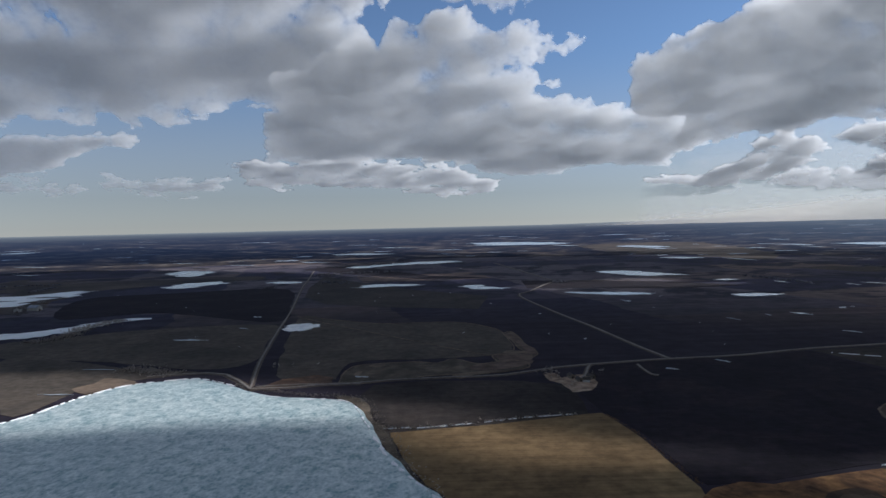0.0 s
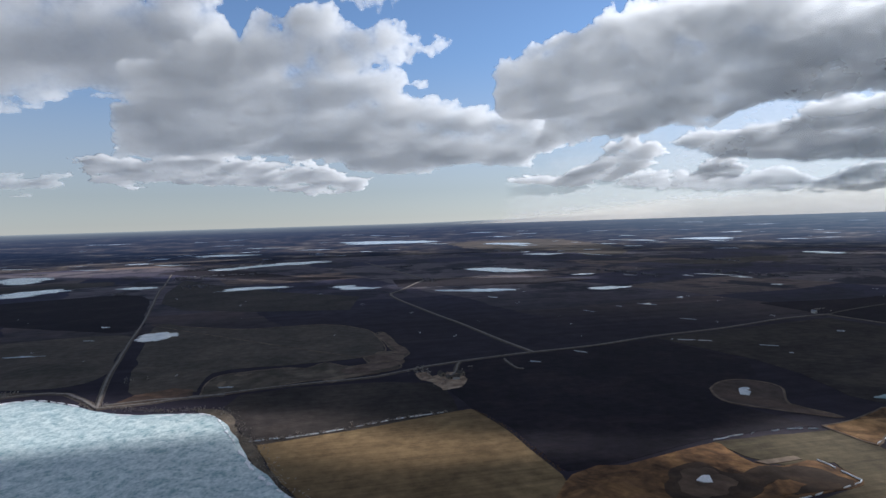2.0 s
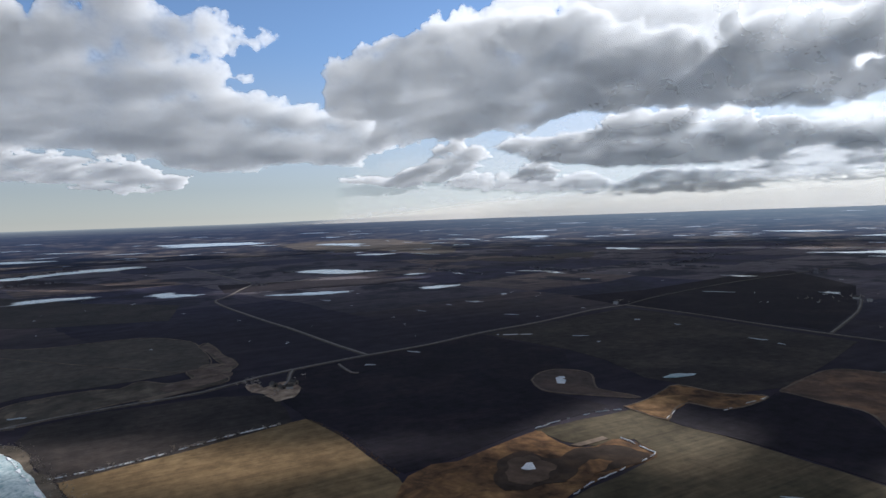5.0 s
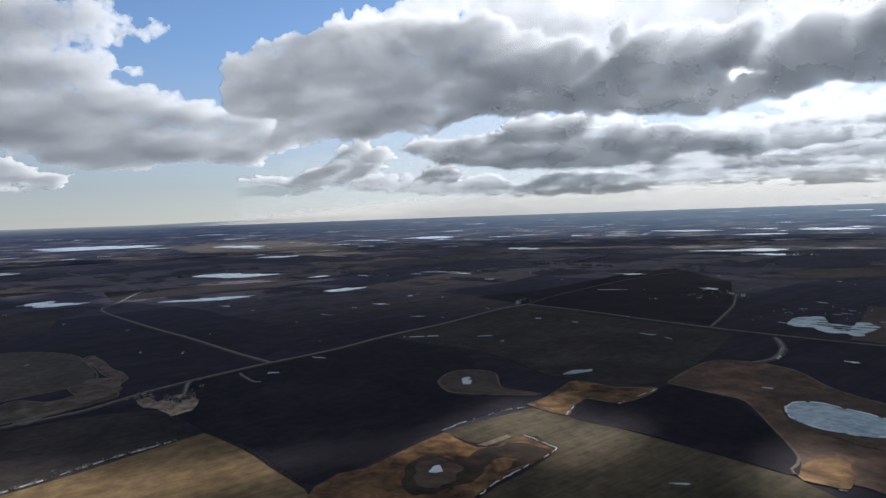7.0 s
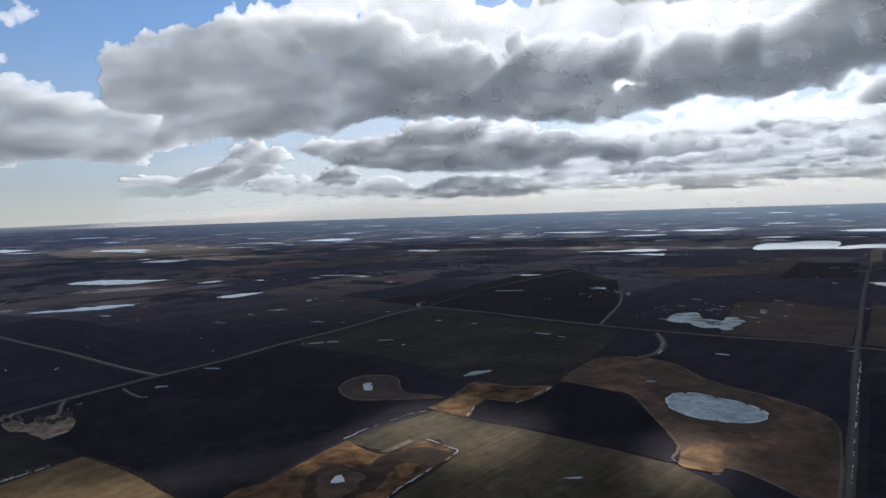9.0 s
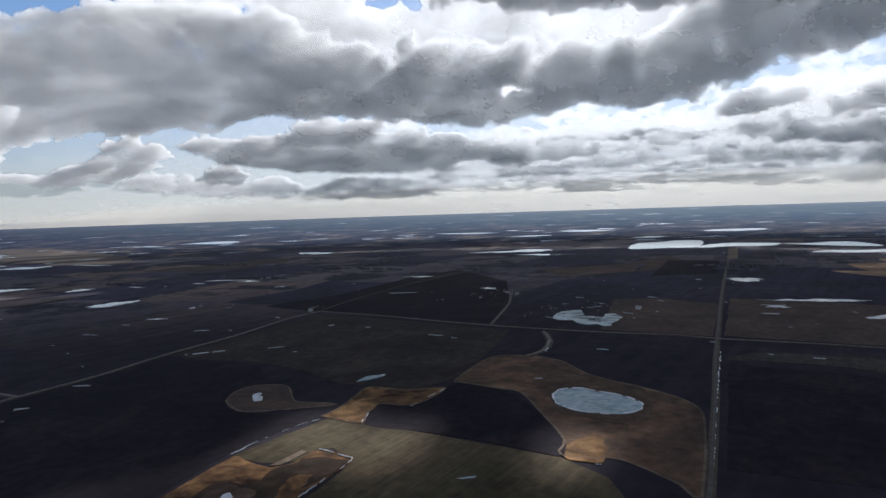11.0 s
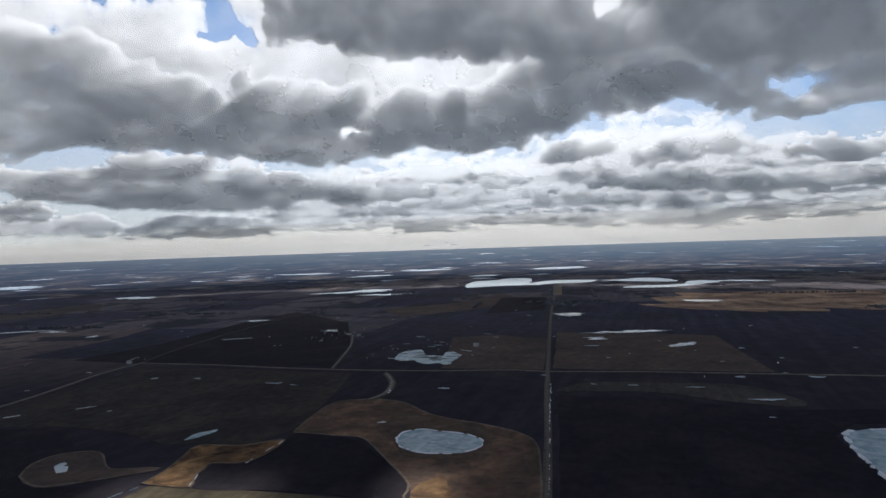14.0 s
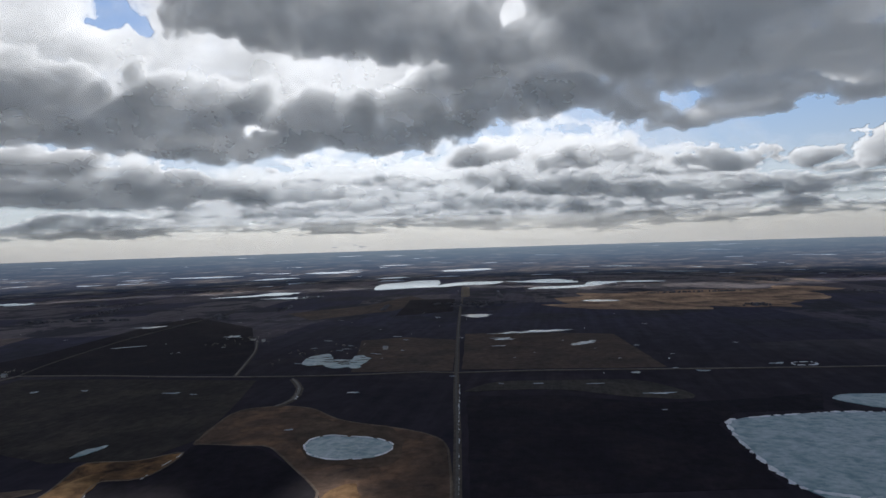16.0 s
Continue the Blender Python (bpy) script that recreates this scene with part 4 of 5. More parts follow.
def bare_tree(tall, seed):
    """A leafless tree: forked trunk and limbs, and a crown of fine twigs with gaps."""
    rnd = random.Random(seed)
    tree = new("tree")
    wood, twig = bmesh.new(), bmesh.new()

    def limb(a, b, r0, r1):
        d = (b - a).normalized()
        s = d.orthogonal().normalized()
        t = d.cross(s)
        ring = [[wood.verts.new(p + (s * math.cos(k * 2.094) + t * math.sin(k * 2.094)) * r) for k in range(3)] for p, r in ((a, r0), (b, r1))]
        for k in range(3):
            wood.faces.new((ring[0][k], ring[0][(k + 1) % 3], ring[1][(k + 1) % 3], ring[1][k]))

    def spray(p, d, size):
        for _ in range(9):
            e = (d + Vector((rnd.gauss(0, 0.6), rnd.gauss(0, 0.6), rnd.gauss(0.15, 0.5)))).normalized() * size * rnd.uniform(0.5, 1.2)
            s = e.orthogonal().normalized() * 0.07 * size
            vs = [twig.verts.new(q) for q in (p - s * 0.5, p + s * 0.5, p + e)]
            twig.faces.new(vs)

    def grow(p, d, length, r, level):
        q = p + d * length
        limb(p, q, r, r * 0.6)
        if level == 0:
            spray(q, d, tall * 0.14)
            spray(p.lerp(q, 0.5), d, tall * 0.11)
            return
        for _ in range(rnd.choice((3, 3, 4))):
            e = (d * 0.9 + Vector((rnd.gauss(0, 0.5), rnd.gauss(0, 0.5), rnd.gauss(0.15, 0.25)))).normalized()
            grow(p.lerp(q, rnd.uniform(0.6, 1.0)), e, length * rnd.uniform(0.55, 0.8), r * 0.55, level - 1)

    grow(Vector((0, 0, -0.2)), Vector((0, 0, 1)), tall * 0.34, tall * 0.022, 2)
    part("trunk", wood, BARK, tree)
    part("crown", twig, TWIG, tree)
    return tagged(tree, "leafless grey poplar among prairie fields", "tree", "bare trees on the prairie")


TREES = [bare_tree(7.5, 1), bare_tree(6.0, 2), bare_tree(8.5, 3)]
TREES[0].matrix_basis, TREES[1].matrix_basis, TREES[2].matrix_basis = pose(84, 492, 0), pose(80, 484, 0), pose(88, 478, 0)
rnd = random.Random(8)


def copse(at, spread, count):
    for _ in range(count):
        x, y = rnd.gauss(at[0], spread[0]), rnd.gauss(at[1], spread[1])
        copy_thing(rnd.choice(TREES), Matrix.Translation((x, y, 0)) @ pose(0, 0, 0, 0, 0, rnd.uniform(0, 360)) @ Matrix.Scale(rnd.uniform(0.6, 1.1), 4))


copse((82, 486), (4, 8), 16)
copse((90, 446), (7, 4), 4)
copse((120, 484), (6, 6), 3)
copse((851, 460), (22, 18), 14)
copse((800, 470), (14, 18), 8)
copse((592, 630), (10, 8), 6)
copse((-684, 1000), (22, 16), 14)
copse((-268, 545), (10, 6), 8)
copse((-140, 532), (12, 5), 6)
copse((19, 370), (1, 0.5), 1)
copse((-11, 365), (1, 0.5), 1)
copse((720, 330), (22, 14), 10)
copse((760, 290), (30, 20), 10)

# ---- farm buildings ----
SIDING = plain_material("white_siding", (0.4, 0.39, 0.37), 0.7, 0.15, 0.6)
TIMBER = plain_material("weathered_boards", (0.2, 0.17, 0.14), 0.9, 0.3, 0.6)
TIN = plain_material("tin_roof", (0.3, 0.31, 0.33), 0.45, 0.2, 0.5, 0.6)
SHINGLE = plain_material("dark_shingles", (0.07, 0.06, 0.055), 0.9, 0.3, 1.0)
DOOR = plain_material("dark_door", (0.05, 0.04, 0.035), 0.8, 0.2)


def building(name, label, category, at, turn, size, wall, roof):
    """A gabled building with eaves and a door."""
    w, l, h = size
    ob = new(name)
    ob.matrix_basis = pose(at[0], at[1], 0, 0, 0, turn)
    bm = bmesh.new()
    a = [bm.verts.new((x, y, z)) for z in (-0.2, h) for x, y in ((-w / 2, -l / 2), (w / 2, -l / 2), (w / 2, l / 2), (-w / 2, l / 2))]
    g = [bm.verts.new((0, y, h + w * 0.32)) for y in (-l / 2, l / 2)]
    for f in ((0, 1, 5, 4), (1, 2, 6, 5), (2, 3, 7, 6), (3, 0, 4, 7)):
        bm.faces.new([a[k] for k in f])
    bm.faces.new((a[4], a[5], g[0]))
    bm.faces.new((a[6], a[7], g[1]))
    part("wall", bm, wall, ob)
    bm = bmesh.new()
    o = 0.4
    for s in (-1, 1):
        vs = [bm.verts.new(p) for p in ((0, -l / 2 - o, h + w * 0.32 + 0.05), (0, l / 2 + o, h + w * 0.32 + 0.05), (s * (w / 2 + o), l / 2 + o, h - o * 0.64 + 0.05), (s * (w / 2 + o), -l / 2 - o, h - o * 0.64 + 0.05))]
        us = [bm.verts.new(v.co + Vector((0, 0, 0.18))) for v in vs]
        bm.faces.new(vs)
        bm.faces.new(us)
        for k in range(4):
            bm.faces.new((vs[k], vs[(k + 1) % 4], us[(k + 1) % 4], us[k]))
    bmesh.ops.recalc_face_normals(bm, faces=bm.faces)
    part("roof", bm, roof, ob)
    bm = bmesh.new()
    bmesh.ops.create_cube(bm, size=1, matrix=Matrix.Translation((0, -l / 2 - 0.03, 1.0)) @ Matrix.Diagonal((min(3.0, w * 0.3), 0.08, 2.1, 1)))
    part("door", bm, DOOR, ob)
    return tagged(ob, label, category, "farm buildings")


building("shed", "weathered board shed in a farmyard", "shed", (102, 467), 15, (3.5, 6, 2.0), TIMBER, SHINGLE)
building("shed", "small pale shed in a farmyard", "shed", (107, 464), 80, (4, 5, 2.4), SIDING, SHINGLE)
building("farmhouse", "small weathered farmhouse among bare trees", "house", (98, 477), 10, (4.5, 6, 2.4), TIMBER, SHINGLE)
building("shed", "grey board shed beside the yard track", "shed", (113, 475), 30, (4, 6, 2.4), TIMBER, SHINGLE)
building("farmhouse", "white farmhouse beside a lane end", "house", (849, 462), 10, (5, 7, 3), SIDING, SHINGLE)
building("shed", "small white shed near a farmhouse", "shed", (838, 440), 40, (3.5, 5, 2.4), SIDING, TIN)
building("shed", "small white shed at the road crossing", "shed", (588, 628), 10, (4, 5, 2.6), SIDING, TIN)
building("farmhouse", "pale farmhouse beside a frozen inlet", "house", (-690, 990), 20, (9, 12, 5), SIDING, SHINGLE)
building("barn", "pale barn beside a frozen inlet", "barn", (-672, 1004), 80, (12, 18, 5), SIDING, TIN)
building("shed", "small white shed in a brown field", "shed", (774, 235), 0, (5, 6, 3), SIDING, TIN)


def far_bluffs(count):
    """Groves and windbreaks out on the plain, too far and too many to tell apart."""
    rnd = random.Random(17)
    verts, faces = [], []
    for _ in range(count):
        d = 1 / rnd.uniform(1 / 2380, 1 / 1300)
        a = radians(rnd.uniform(-128, 44))
        c = Vector((-math.sin(a) * d, math.cos(a) * d))
        belt = rnd.random() < 0.45
        t = radians(rnd.choice((9.0, 99.0))) if belt else rnd.uniform(0, 3.14)
        long, wide = (rnd.uniform(60, 260), 7) if belt else (rnd.uniform(20, 90), rnd.uniform(12, 40))
        for _ in range(int(14 + long / 6)):
            u, v = rnd.uniform(-long, long) * 0.5, rnd.gauss(0, wide * 0.35)
            h, r = rnd.uniform(2.5, 5.5), rnd.uniform(2.0, 4.5)
            p = land(c.x + u * math.cos(t) - v * math.sin(t), c.y + u * math.sin(t) + v * math.cos(t), 0)
            n = len(verts)
            for k in range(5):
                b = k * 1.2566 + rnd.uniform(-0.3, 0.3)
                verts.append((p.x + math.cos(b) * r, p.y + math.sin(b) * r, p.z - 0.3))
                verts.append((p.x + math.cos(b + 0.5) * r * 0.9, p.y + math.sin(b + 0.5) * r * 0.9, p.z + h * rnd.uniform(0.5, 0.75)))
            verts.append((p.x + rnd.uniform(-1, 1), p.y + rnd.uniform(-1, 1), p.z + h))
            for k in range(5):
                j = (k + 1) % 5
                faces += [(n + 2 * k, n + 2 * j, n + 2 * j + 1, n + 2 * k + 1), (n + 2 * k + 1, n + 2 * j + 1, n + 10)]
    data = bpy.data.meshes.new("groves")
    data.from_pydata(verts, [], faces)
    data.materials.append(GROVE)
    return tagged(new("groves", data), "distant dark groves and windbreaks of leafless trees", "trees", kind="stuff")


far_bluffs(45)

# ---- scraps of snow in furrows and hollows ----


def snow_scraps(count):
    rnd = random.Random(77)
    bm = bmesh.new()
    for _ in range(count):
        a, d = radians(rnd.uniform(-104, 30)), 1 / rnd.uniform(1 / 2300, 1 / 640)
        x, y = -math.sin(a) * d, math.cos(a) * d
        turn = radians(9 + rnd.choice((0, 90)) + rnd.gauss(0, 8))
        long, wide = rnd.uniform(0.8, 3.2) * (0.5 + d / 1000), rnd.uniform(0.3, 1.0) * (0.5 + d / 1000)
        ring = []
        for k in range(9):
            t = 2 * math.pi * k / 9
            u, v = long * math.cos(t) * rnd.uniform(0.6, 1.2), wide * math.sin(t) * rnd.uniform(0.5, 1.2)
            ring.append(bm.verts.new((x + u * math.cos(turn) - v * math.sin(turn), y + u * math.sin(turn) + v * math.cos(turn), 0.55)))
        top = bm.verts.new((x, y, 0.75))
        for k in range(9):
            bm.faces.new((ring[k], ring[(k + 1) % 9], top))
    bmesh.ops.recalc_face_normals(bm, faces=bm.faces)
    return tagged(part("snow_scraps", bm, SNOW), "scattered scraps of old snow lying in furrows", "snow", kind="stuff")


snow_scraps(80)
rnd = random.Random(31)
for x, y in ((779, 335), (762, 293), (774, 291), (675, 312), (882, 249), (852, 229), (741, 239), (543, 197)):
    slough((x, y), (rnd.uniform(-2, 2), rnd.uniform(4, 9)), (rnd.uniform(2, 4), 0))

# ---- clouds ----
# Each cloud is a thin, curved sheet far out in the sky. Every vertex carries how much cloud lies there, and sunlight
# and
# shade baked from it beforehand: rims are set bright, thick cores grey.
TABLE = np.random.RandomState(11).rand(512, 512) * 2 * np.pi


def value_noise(u, v, seed):
    """Gradient noise on a turned lattice, about 0 to 1."""
    u, v = 0.8 * u - 0.6 * v + seed * 17.31, 0.6 * u + 0.8 * v + seed * 9.73
    i, j = np.floor(u).astype(int), np.floor(v).astype(int)
    a, b = u - i, v - j

    def corner(p, q):
        t = TABLE[(i + p) % 512, (j + q) % 512]
        return np.cos(t) * (a - p) + np.sin(t) * (b - q)
    sa, sb = a * a * a * (a * (a * 6 - 15) + 10), b * b * b * (b * (b * 6 - 15) + 10)
    low, high = corner(0, 0) * (1 - sa) + corner(1, 0) * sa, corner(0, 1) * (1 - sa) + corner(1, 1) * sa
    return 0.5 + 0.75 * (low * (1 - sb) + high * sb)


def octaves_of(u, v, seed, octaves, gain, puffy):
    """Cloud noise of mean 0 and spread 1; puffy: round heaps with creases between them."""
    out, amp = 0.0, 1.0
    for k in range(octaves):
        n = value_noise(u * 2.03 ** k, v * 2.03 ** k, seed + 3 * k)
        out = out + amp * (np.abs(2 * n - 1) if puffy else n)
        amp *= gain
    return (out - out.mean()) / (out.std() + 1e-6)


def inside(points, az, el):
    """Signed distance in degrees to an outline, positive within it."""
    p = np.array(points)
    q = np.roll(p, -1, 0)
    best, odd = np.full(az.shape, 1e9), np.zeros(az.shape, bool)
    for (ax, ay), (bx, by) in zip(p, q):
        dx, dy = bx - ax, by - ay
        t = np.clip(((az - ax) * dx + (el - ay) * dy) / (dx * dx + dy * dy + 1e-9), 0, 1)
        best = np.minimum(best, (az - ax - t * dx) ** 2 + (el - ay - t * dy) ** 2)
        odd ^= ((ay > el) != (by > el)) & (az < (bx - ax) * (el - ay) / (by - ay + 1e-12) + ax)
    return np.sqrt(best) * np.where(odd, 1, -1)


def sampled(field, j, i):
    """The field between its grid points; nothing outside it."""
    h, w = field.shape
    ok = (j >= 0) & (i >= 0) & (j < h - 1) & (i < w - 1)
    j, i = np.clip(j, 0, h - 1.001), np.clip(i, 0, w - 1.001)
    a, b = j.astype(int), i.astype(int)
    s, t = j - a, i - b
    return ok * ((field[a, b] * (1 - t) + field[a, b + 1] * t) * (1 - s) + (field[a + 1, b] * (1 - t) + field[a + 1, b + 1] * t) * s)


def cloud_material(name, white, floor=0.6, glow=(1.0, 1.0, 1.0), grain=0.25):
    """White cloud: the thicker it is, the less sky shows. The baked shade darkens the front colour and dims the light
    let through, which takes the sun's direction for its normal, so the lie of the bank doesn't shade it."""
    m = bpy.data.materials.new(name)
    node = tree_of(m)
    thick = node("ShaderNodeAttribute", attribute_name="thickness").outputs["Fac"]
    path = node("ShaderNodeAttribute", attribute_name="baked_shade").outputs["Fac"]
    ahead = node("ShaderNodeAttribute", attribute_name="baked_glow").outputs["Fac"]
    p = coords(node, 1.0, 0, (1, 1, 1.6))
    fine = node("ShaderNodeMapRange", {"Value": noise_of(node, p, 0.022, 4, 0.55, 0.15), "From Min": 0.25, "From Max": 0.75, "To Min": 1 - grain, "To Max": 1 + grain}).outputs[0]
    thick = node("ShaderNodeMath", {0: thick, 1: fine}, operation="MULTIPLY").outputs[0]
    soft = node("ShaderNodeMath", {0: fine, 1: 0.25, 2: 0.75}, operation="MULTIPLY_ADD").outputs[0]
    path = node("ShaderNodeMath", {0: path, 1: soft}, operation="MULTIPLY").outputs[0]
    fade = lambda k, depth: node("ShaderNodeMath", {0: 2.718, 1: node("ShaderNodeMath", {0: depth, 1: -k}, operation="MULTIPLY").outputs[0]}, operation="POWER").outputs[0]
    painted_shade = node("ShaderNodeMath", {0: fade(0.7, path), 1: 0.95 - floor, 2: floor}, operation="MULTIPLY_ADD").outputs[0]
    front = node("ShaderNodeBsdfDiffuse", {"Color": mix(node, 1.0, white, painted_shade, "MULTIPLY")})
    away = node("ShaderNodeCombineXYZ", dict(zip("XYZ", -heading(SUN_AZ, SUN_EL)))).outputs[0]
    behind = node("ShaderNodeBsdfTranslucent", {"Color": mix(node, 1.0, glow, ahead, "MULTIPLY"), "Normal": away})
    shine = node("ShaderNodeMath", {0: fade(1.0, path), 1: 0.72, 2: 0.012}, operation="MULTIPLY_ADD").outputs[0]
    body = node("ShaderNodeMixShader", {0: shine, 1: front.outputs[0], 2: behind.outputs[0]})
    clear = node("ShaderNodeBsdfTransparent")
    node("ShaderNodeOutputMaterial", {"Surface": node("ShaderNodeMixShader", {0: fade(1.0, thick), 1: body.outputs[0], 2: clear.outputs[0]}).outputs[0]})
    return m


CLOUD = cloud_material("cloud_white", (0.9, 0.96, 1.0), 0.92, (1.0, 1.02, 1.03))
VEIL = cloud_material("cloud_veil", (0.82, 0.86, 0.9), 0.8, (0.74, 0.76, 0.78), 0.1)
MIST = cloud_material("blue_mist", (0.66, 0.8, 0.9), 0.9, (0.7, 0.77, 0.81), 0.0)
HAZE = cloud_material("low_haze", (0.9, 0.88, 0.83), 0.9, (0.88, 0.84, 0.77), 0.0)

# the part of the sky that holds the clouds, by heading and height in degrees: how far it is still open behind the
# nearer clouds, the sunlight baked into them, and which of them lies there
STEP_A, STEP_E = 0.11, 0.08
AZ, EL = np.arange(-128, 50, STEP_A), np.arange(0.3, 24.4, STEP_E)
OPEN, LIGHT = np.ones((len(EL), len(AZ))), np.zeros((len(EL), len(AZ)))
OWNER, MOST = np.full(OPEN.shape, -1), np.zeros(OPEN.shape)
LABELS = []


def body_of(points, az, el, seed, depth, heavy, ragged, spots, side=None, swell=0.0):
    """How much cloud there is at each place, and the shade towards the sun to bake into it."""
    step, de = az[0, 1] - az[0, 0], el[1, 0] - el[0, 0]
    # the nearer the horizon, the flatter and finer the heaps
    fine = float(np.clip(8.0 / np.mean([p[1] for p in points]), 0.9, 2.2))
    size = np.clip(el / 10, 0.32, 1.2)
    u, v = az * 0.42 * fine, 7.5 * fine * np.log(np.maximum(el, -1.0) + 3.0)
    wa = octaves_of(u * 0.9, v * 0.9, seed, 4, 0.5, False) * 0.36 * size * ragged
    we = octaves_of(u * 0.9, v * 0.9, seed + 20, 4, 0.5, False) * 0.2 * size * ragged
    q = np.clip((inside(points, az + wa, el + we) + swell) / (depth * size), -1.5, 1.0)
    for sa, se, w, h, more in spots:
        q = q + more * np.exp(-((az + wa - sa) / w) ** 2 - ((el + we - se) / h) ** 2)
    puffs = octaves_of(u * 0.55, v * 0.55, seed + 31, 7, 0.51, True)
    wisps = octaves_of(u * 0.4, v * 0.7, seed + 60, 7, 0.53, False)
    x = np.clip(q + ragged * (0.21 * puffs + 0.18 * wisps) - 0.02, 0, None)
    x = x / (1 + 0.25 * x)
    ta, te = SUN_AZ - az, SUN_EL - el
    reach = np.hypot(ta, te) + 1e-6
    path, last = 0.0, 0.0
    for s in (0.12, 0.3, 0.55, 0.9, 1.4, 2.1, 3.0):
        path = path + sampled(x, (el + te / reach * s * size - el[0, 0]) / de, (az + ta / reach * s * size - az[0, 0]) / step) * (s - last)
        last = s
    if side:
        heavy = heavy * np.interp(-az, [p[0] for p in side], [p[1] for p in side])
    # deep inside, noise mottles the baked shade to imitate scattered light on the lumps
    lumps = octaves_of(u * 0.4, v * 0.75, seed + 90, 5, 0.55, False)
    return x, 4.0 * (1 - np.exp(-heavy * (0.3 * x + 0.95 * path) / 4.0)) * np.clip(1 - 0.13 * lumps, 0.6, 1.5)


def cloud(points, label, spots=(), depth=1.5, heavy=1.0, ragged=1.0, density=1.0, sharp=5.0, side=None):
    """points: the outline in degrees (heading, height); depth: degrees from the rim to the full thickness; heavy: how
    dark the baked shade gets there; spots: (heading, height, width, height, more or less cloud). Nearer clouds come
    first."""
    (a0, e0), (a1, e1) = np.min(points, 0) - 1.5 * ragged, np.max(points, 0) + 1.5 * ragged
    rows = slice(*np.searchsorted(EL, (e0, e1)))
    cols = slice(*np.searchsorted(AZ, (a0, a1)))
    az, el = np.meshgrid(AZ[cols], EL[rows])
    x, path = body_of(points, az, el, 1.7 * len(LABELS), depth, heavy, ragged, spots, side)
    cover = OPEN[rows, cols] * (1 - np.exp(-sharp * density * x))
    OPEN[rows, cols] -= cover
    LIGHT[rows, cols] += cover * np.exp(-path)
    mine = cover > MOST[rows, cols]
    MOST[rows, cols][mine] = cover[mine]
    OWNER[rows, cols][mine] = len(LABELS)
    LABELS.append(label)


def bank(name, label, az, el, far, keep, thick, path, material):
    """One cloud as a mesh on a dome of that radius; a dome with no radius given lies farther out the farther it is from the
    sun, so that the sun reaches all of it."""
    j, i = np.nonzero(keep)
    index, used = np.full(az.shape, -1), np.zeros(az.shape, bool)
    for dj, di in ((0, 0), (0, 1), (1, 1), (1, 0)):
        used[j + dj, i + di] = True
    index[used] = np.arange(used.sum())
    faces = np.stack([index[j, i], index[j, i + 1], index[j + 1, i + 1], index[j + 1, i]], -1)
    ae, ee = np.radians(az[used]), np.radians(el[used])
    apart = np.hypot((SUN_AZ - az[used]) * np.cos(ee), SUN_EL - el[used])
    out = np.clip((apart - 50) / 80, 0, 1)
    far = 3000.0 + 2000.0 * out * out * (2 - out) * 0.95 if far is None else far
    xyz = np.stack([-np.sin(ae) * np.cos(ee) * far, np.cos(ae) * np.cos(ee) * far, np.sin(ee) * far + LEVEL], -1)
    data = bpy.data.meshes.new(name)
    data.from_pydata(xyz.tolist(), [], faces.tolist())
    for field, values in (("thickness", thick[used]), ("baked_shade", path[used]), ("baked_glow", 0.6 + 0.4 * np.exp(-(apart / 45) ** 2))):
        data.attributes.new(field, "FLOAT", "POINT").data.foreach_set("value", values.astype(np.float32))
    data.polygons.foreach_set("use_smooth", np.ones(len(data.polygons), bool))
    data.materials.append(material)
    if name == "cloud":
        return tagged(new(name, data), label, "cloud", "clouds in the sky")
    return tagged(new(name, data), label, "sky", kind="structure")


def raise_clouds():
    az, el = np.meshgrid(AZ, EL)
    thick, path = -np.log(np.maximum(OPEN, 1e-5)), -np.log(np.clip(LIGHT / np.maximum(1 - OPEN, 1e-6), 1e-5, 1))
    some = thick > 0.012
    solid = some[:-1, :-1] | some[1:, :-1] | some[:-1, 1:] | some[1:, 1:]
    whose, piece, size = np.where(solid, OWNER[:-1, :-1], -1), np.full(solid.shape, -1), []
    for start in zip(*np.nonzero(whose >= 0)):
        if piece[start] >= 0:
            continue
        piece[start], todo = len(size), [start]
        for y, x in todo:
            for b in range(max(y - 1, 0), min(y + 2, whose.shape[0])):
                for a in range(max(x - 1, 0), min(x + 2, whose.shape[1])):
                    if piece[b, a] < 0 and whose[b, a] == whose[start]:
                        piece[b, a] = len(size)
                        todo.append((b, a))
        size.append((todo, LABELS[whose[start]]))
    # a scrap that touches a larger cloud belongs to it; the finest loose ones fade out
    for k in sorted(range(len(size)), key=lambda k: len(size[k][0])):
        cells = np.array(size[k][0])
        if len(cells) < 120:
            near = np.concatenate([piece[np.clip(cells[:, 0] + b, 0, piece.shape[0] - 1), np.clip(cells[:, 1] + a, 0, piece.shape[1] - 1)] for b in (-1, 0, 1) for a in (-1, 0, 1)])
            near = near[(near >= 0) & (near != k)]
            if len(near):
                host = int(np.bincount(near).argmax())
                piece[cells[:, 0], cells[:, 1]] = host
                size[host][0].extend(size[k][0])
                size[k] = ([], "")
            elif len(cells) < 40:
                size[k] = ([], "")
    for k, (cells, label) in enumerate(size):
        if cells:
            bank("cloud", label, az, el, None, piece == k, thick, path, CLOUD)


